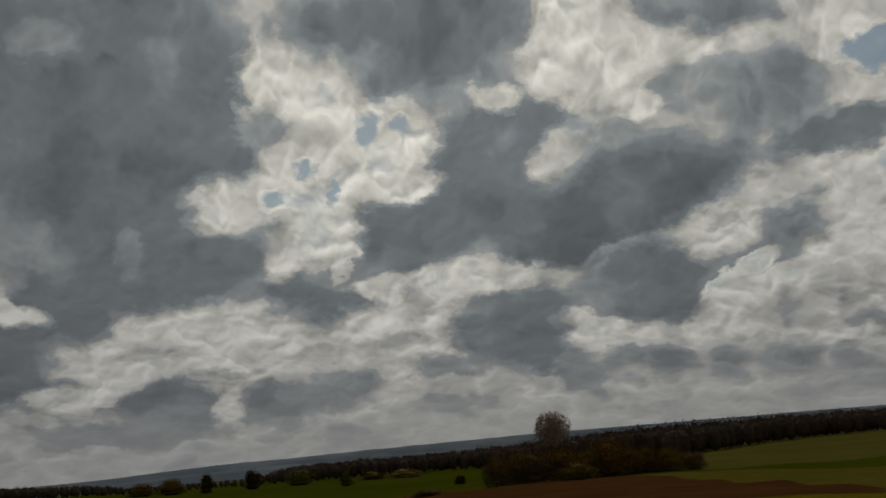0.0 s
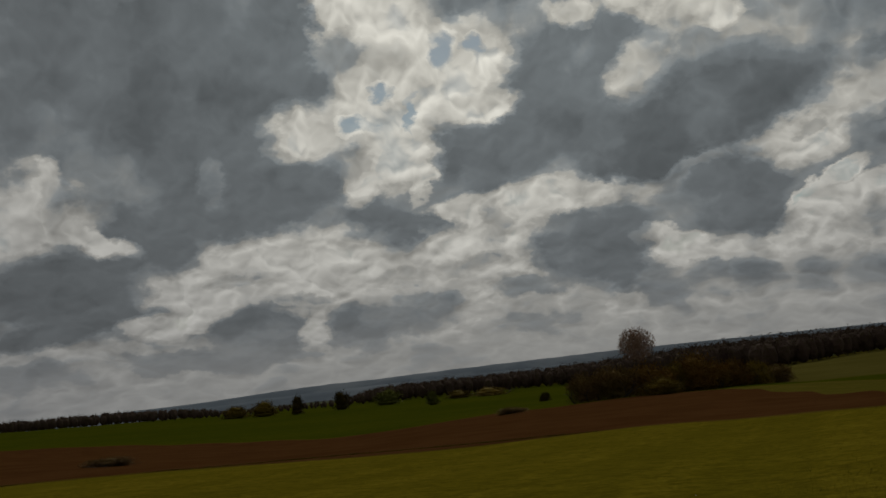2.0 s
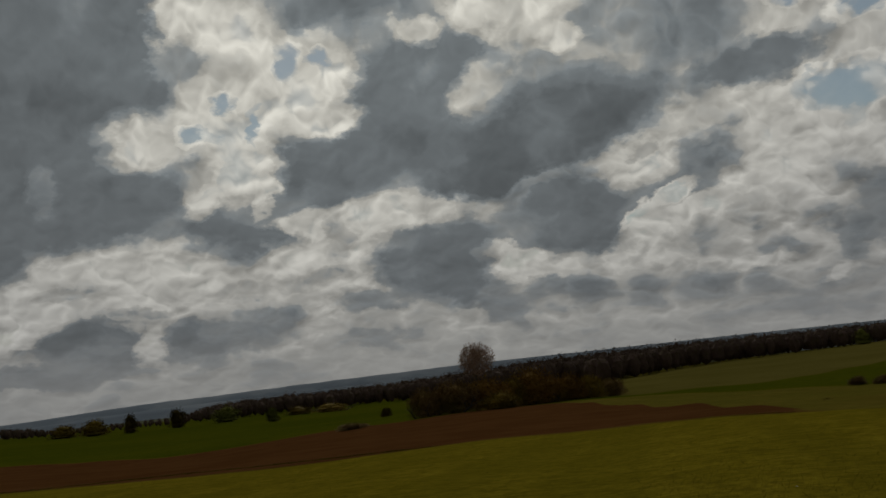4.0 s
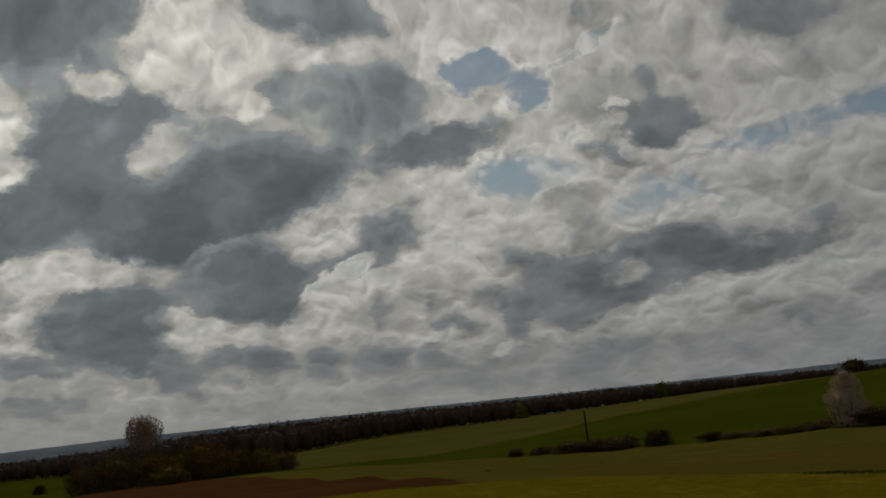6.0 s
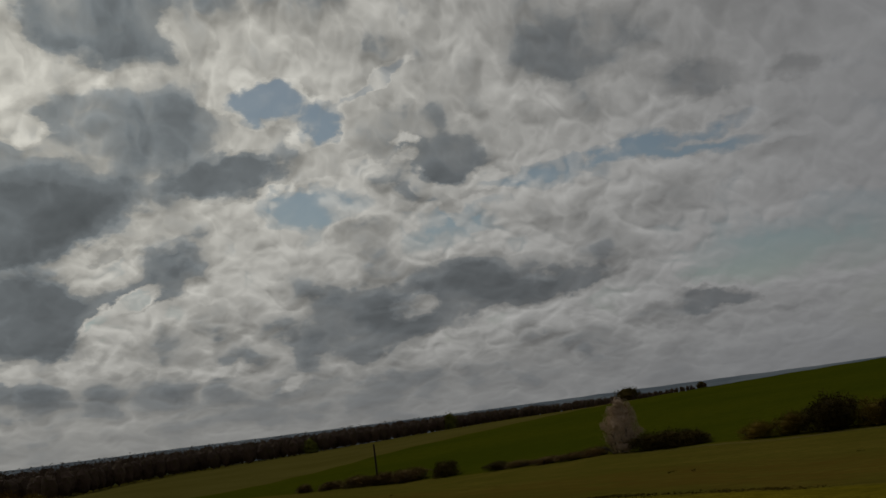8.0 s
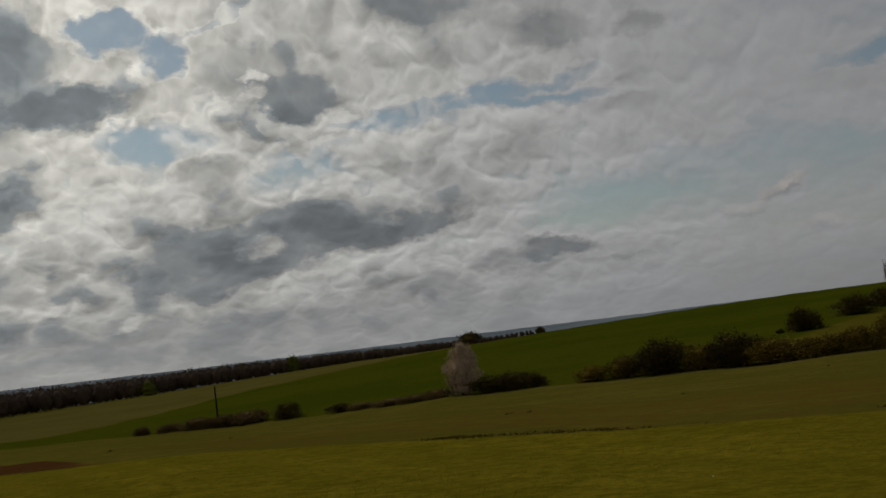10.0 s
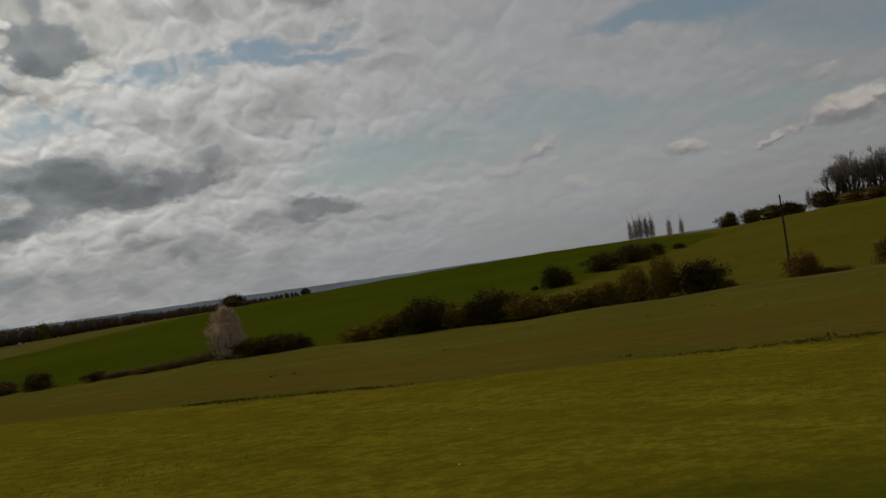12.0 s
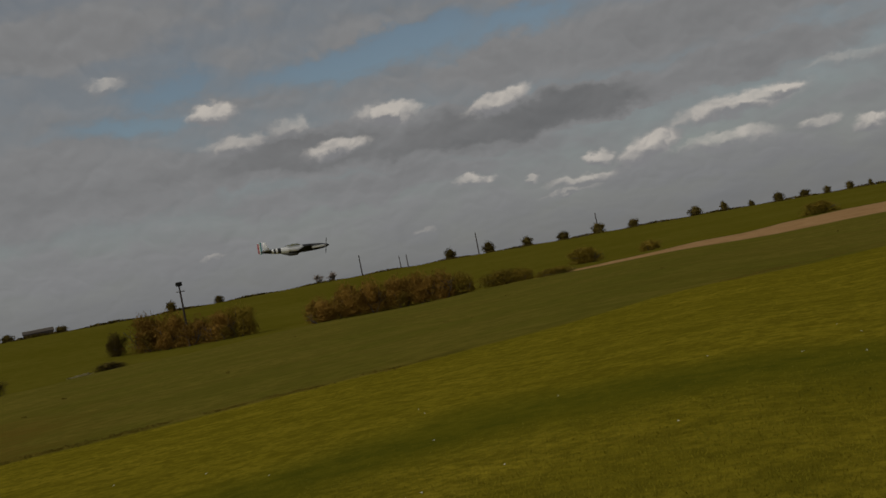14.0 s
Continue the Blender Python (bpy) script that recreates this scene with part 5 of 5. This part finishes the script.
part("nave", mesh_bm("nave", (box(nave, 1.7, 9.5, -3, 3, -2, 1.2, 0.05), nave)[1], "church stone"), church)
# straw and fleece patch by the boundary
heap_ = thing("straw_heap", at(113.6, 147), "pale heap of straw along the field boundary", "straw heap")
tagged(part("straw", leaf_mesh("straw", RNG, [((0, 0, 0.08), (1.5, 0.6, 0.2)), ((0.8, 0, 0.14), (0.7, 0.5, 0.24))], 500, 0.12, "straw"), heap_), kind="stuff")


# ---- the model aeroplane, low over the field ----
def loft(sections, slots=None, n=16):
    """Skins a row of oval cross-sections (x, z, half width, half height)."""
    bm = bmesh.new()
    rings = [[bm.verts.new((x, hw * math.cos(2 * math.pi * k / n), z + hh * math.sin(2 * math.pi * k / n))) for k in range(n)] for x, z, hw, hh in sections]
    for i in range(len(rings) - 1):
        for k in range(n):
            f = bm.faces.new((rings[i][k], rings[i][(k + 1) % n], rings[i + 1][(k + 1) % n], rings[i + 1][k]))
            f.smooth = True
            f.material_index = slots(i, k) if slots else 0
    bm.faces.new(rings[0][::-1]), bm.faces.new(rings[-1])
    return bm


def surface(root, tip, thick, slot_mats, sweep=0.0, dihedral=0.0, vertical=False):
    """A tapered wing panel with a rounded section; root and tip are (x lead, chord, span station)."""
    bm = bmesh.new()
    rings = []
    for (lead, chord, y), th in ((root, thick), (((root[0] + tip[0]) / 2, (root[1] + tip[1]) / 2, (root[2] + tip[2]) / 2), thick * 0.8), (tip, thick * 0.45)):
        pts = [(0, 0), (0.08, 0.42), (0.3, 0.5), (0.65, 0.3), (1, 0.02), (0.65, -0.22), (0.3, -0.36), (0.08, -0.3)]
        rings.append([bm.verts.new((lead - u * chord, w * th, y) if vertical else (lead - u * chord, y, w * th + abs(y) * dihedral)) for u, w in pts])
    for a, b in zip(rings, rings[1:]):
        for k in range(8):
            f = bm.faces.new((a[k], a[(k + 1) % 8], b[(k + 1) % 8], b[k]))
            f.smooth = True
    bm.faces.new(rings[0]), bm.faces.new(rings[-1][::-1])
    return mesh_bm("panel", bm, slot_mats)


def aeroplane(m):
    ob = thing("model_airplane", m, "silver and black radio-controlled fighter model with tricolour rudder in flight", "model airplane")
    secs = [(0.78, 0.0, 0.04, 0.04), (0.74, 0, 0.055, 0.058), (0.60, 0, 0.065, 0.078), (0.40, 0, 0.072, 0.090), (0.20, 0.0, 0.076, 0.096), (0.0, -0.01, 0.076, 0.096), (-0.15, 0.0, 0.072, 0.088), (-0.34, 0.008, 0.060, 0.074), (-0.42, 0.010, 0.055, 0.068), (-0.47, 0.012, 0.052, 0.063), (-0.52, 0.014, 0.048, 0.058), (-0.57, 0.016, 0.045, 0.054), (-0.72, 0.028, 0.030, 0.040), (-0.82, 0.033, 0.013, 0.026)]

    def paint(i, k):
        if i in (6, 8, 10):
            return 2
        if i in (7, 9) or i >= 11:
            return 1
        if 9 <= k <= 14:
            return 3
        if i <= 3 and 2 <= k <= 6:
            return 1
        return 0 if i > 3 else 2
    part("fuselage", mesh_bm("fuselage", loft(secs, paint), ["silver paint", "black paint", "white paint", "matt dark"]), ob)
    part("air_scoop", mesh_bm("air_scoop", loft([(0.10, -0.10, 0.03, 0.02), (0.04, -0.11, 0.045, 0.042), (-0.14, -0.105, 0.045, 0.042), (-0.32, -0.06, 0.03, 0.02)]), "dark underside"), ob)
    for s in (-1, 1):
        # near wing's shade is put into its dark colour; the far one stays silver
        part("wing", surface((0.42, 0.38, 0.05 * s), (0.33, 0.19, 0.92 * s), 0.05, "matt dark" if s < 0 else "silver paint", dihedral=0.07), ob, m=pose(0, 0, -0.058))
        part("tailplane", surface((-0.60, 0.19, 0.02 * s), (-0.66, 0.11, 0.33 * s), 0.02, "silver paint"), ob, m=pose(0, 0, 0.05))
    fin = part("fin", surface((-0.58, 0.17, 0.03), (-0.70, 0.07, 0.27), 0.022, "white paint", vertical=True), ob)
    for k, mat in enumerate(("green blue paint", "white paint", "red paint")):
        bm = bmesh.new()
        box(bm, -0.80 - 0.033 * (k + 1), -0.80 - 0.033 * k, -0.008, 0.008, -0.02 + 0.01 * k, 0.275 - 0.012 * k, 0.003)
        part("rudder_stripe", mesh_bm("rudder_stripe", bm, mat), fin)
    part("canopy", mesh_bm("canopy", loft([(0.17, 0.085, 0.02, 0.01), (0.10, 0.092, 0.042, 0.050), (-0.02, 0.088, 0.046, 0.066), (-0.16, 0.080, 0.040, 0.046), (-0.28, 0.072, 0.015, 0.01)], n=12), "canopy glass"), ob, "clear bubble canopy")
    part("spinner", mesh_bm("spinner", loft([(0.78, 0, 0.047, 0.047), (0.83, 0, 0.036, 0.036), (0.87, 0, 0.016, 0.016), (0.885, 0, 0.003, 0.003)], n=12), "black paint"), ob)
    for a in (20, 200):
        bm = bmesh.new()
        box(bm, -0.006, 0.006, -0.014, 0.014, 0.02, 0.19, 0.004)
        part("propeller_blade", mesh_bm("propeller_blade", bm, "black paint"), ob, m=pose(0.80, 0, 0) @ pose(0, 0, 0, a, 0, 18))
    for k in range(3):
        for s in (-1, 1):
            bm = bmesh.new()
            tube(bm, (0.62 - 0.07 * k, 0.056 * s, 0.036), (0.58 - 0.07 * k, 0.082 * s, 0.032), 0.012, 0.01, 6)
            part("exhaust_stub", mesh_bm("exhaust_stub", bm, "black paint"), ob)
    return ob


def in_air(az, el, d):
    return Vector((0, 0, EYE)) + Vector((math.sin(radians(az)) * math.cos(radians(el)), math.cos(radians(az)) * math.cos(radians(el)), math.sin(radians(el)))) * d


PLANE_AT = in_air(125.7, 3.1, 26.5)
_nose = (in_air(127.6, 3.0, 26.6) - in_air(123.9, 3.4, 26.4)).normalized()
_left = Vector((0, 0, 1)).cross(_nose).normalized()
_roll = Matrix((_nose, _left, _nose.cross(_left))).transposed().to_4x4()
aeroplane(Matrix.Translation(PLANE_AT) @ _roll @ pose(0, 0, 0, 1.0, -3.0, 0))


# ---- grass, flowers and tussocks on the near field ----
def blades():
    count = 220000
    az = RNG.uniform(-35, 168, count)
    r = 4.5 + RNG.exponential(4.5, count)
    keep = (r < around(FIELD_EDGE, az) + 1.0) & ((np.abs(r - around(GREEN_BAND, az)) > 1.2) | (az < 54) | (RNG.random(count) < 0.25))
    az, r = az[keep], r[keep]
    z = height(az, r)
    p = np.stack([r * np.sin(np.radians(az)), r * np.cos(np.radians(az)), z - 0.004], 1)
    m = len(p)
    t = RNG.uniform(0, 2 * np.pi, m)
    side = np.stack([np.cos(t), np.sin(t), np.zeros(m)], 1) * (RNG.uniform(0.0018, 0.0042, m) * (0.6 + r / 14))[:, None]
    up = np.stack([RNG.normal(size=m) * 0.5, RNG.normal(size=m) * 0.5, np.ones(m)], 1) * (RNG.uniform(0.012, 0.032, m))[:, None]
    verts = np.stack([p - side, p + side, p + up], 1).reshape(-1, 3)
    tagged(new("grass", mesh_of("grass", verts, np.arange(m * 3).reshape(-1, 3).tolist(), "grass blades")), "short mown yellow-green grass of the field", "grass", kind="stuff")


blades()


def tussocks():
    """Rank tufts along the edge where the mowing stops."""
    pv, uv = [], []
    for k in range(1700):
        az = RNG.uniform(-30, 165)
        r = float(around(FIELD_EDGE, az)) + RNG.normal() * 0.22 + 0.2 + 0.35 * noise.noise(Vector((az * 0.9, 4.0, 0)))
        if noise.noise(Vector((az * 0.35, 2.0, 0))) + RNG.normal() * 0.25 < -0.12 and az > 20:
            continue
        c = np.array(spot(az, r))
        m = int(RNG.integers(10, 26))
        s = RNG.uniform(0.08, 0.24)
        pv.append(c + RNG.normal(size=(m, 3)) * np.array((s, s, 0)))
        uv.append(np.stack([RNG.normal(size=m) * 0.4, RNG.normal(size=m) * 0.4, np.ones(m)], 1) * RNG.uniform(0.010, 0.036, (m, 1)))
    p, up = np.concatenate(pv), np.concatenate(uv)
    m = len(p)
    t = RNG.uniform(0, 2 * np.pi, m)
    side = np.stack([np.cos(t), np.sin(t), np.zeros(m)], 1) * RNG.uniform(0.015, 0.04, (m, 1))
    verts = np.stack([p - side, p + side, p + up], 1).reshape(-1, 3)
    tagged(new("tussocks", mesh_of("tussocks", verts, np.arange(m * 3).reshape(-1, 3).tolist(), "rank grass")), "dark rank grass tufts along the mown edge", "grass tufts", kind="stuff")


tussocks()


def clods():
    """Scattered weeds and molehills on the rough strip beyond the mown field."""
    pv = []
    for k in range(44):
        az = RNG.uniform(20, 160)
        e, h = float(around(FIELD_EDGE, az)), float(around(HEDGE_LINE, az))
        r = e + (h - e) * RNG.random() ** 1.6
        m = 12
        s = RNG.uniform(0.05, 0.14)
        pv.append(np.array(spot(az, r)) + RNG.normal(size=(m, 3)) * np.array((s, s, 0)) + np.array((0, 0, 1)) * RNG.uniform(0, s * 0.6, (m, 1)))
    p = np.concatenate(pv)
    m = len(p)
    u, w = RNG.normal(size=(m, 3)), RNG.normal(size=(m, 3))
    u, w = u / np.linalg.norm(u, axis=1)[:, None] * 0.06, w / np.linalg.norm(w, axis=1)[:, None] * 0.04
    verts = np.stack([p - u, p + w, p + u, p - w], 1).reshape(-1, 3)
    tagged(new("weeds", mesh_of("weeds", verts, np.arange(m * 4).reshape(-1, 4).tolist(), "rank grass")), "scattered dark weeds on the rough strip", "weeds", kind="stuff")


clods()


def daisies():
    pv, fv = [], []
    for k in range(46):
        az = RNG.uniform(95, 165) if k < 38 else RNG.uniform(0, 95)
        r = RNG.uniform(6.5, 16)
        c = np.array(spot(az, r, 0.05))
        k0 = len(pv)
        pv.append(c + np.array((0, 0, 0.006)))
        for j in range(10):
            t = 2 * math.pi * j / 10
            rad = 0.012 if j % 2 else 0.007
            pv.append(c + np.array((rad * math.cos(t), rad * math.sin(t), 0.0)))
        fv += [(k0, k0 + 1 + j, k0 + 1 + (j + 1) % 10) for j in range(10)]
    tagged(new("daisies", mesh_of("daisies", pv, fv, "petals")), "small white daisies dotted in the mown grass", "flowers", kind="stuff")


daisies()
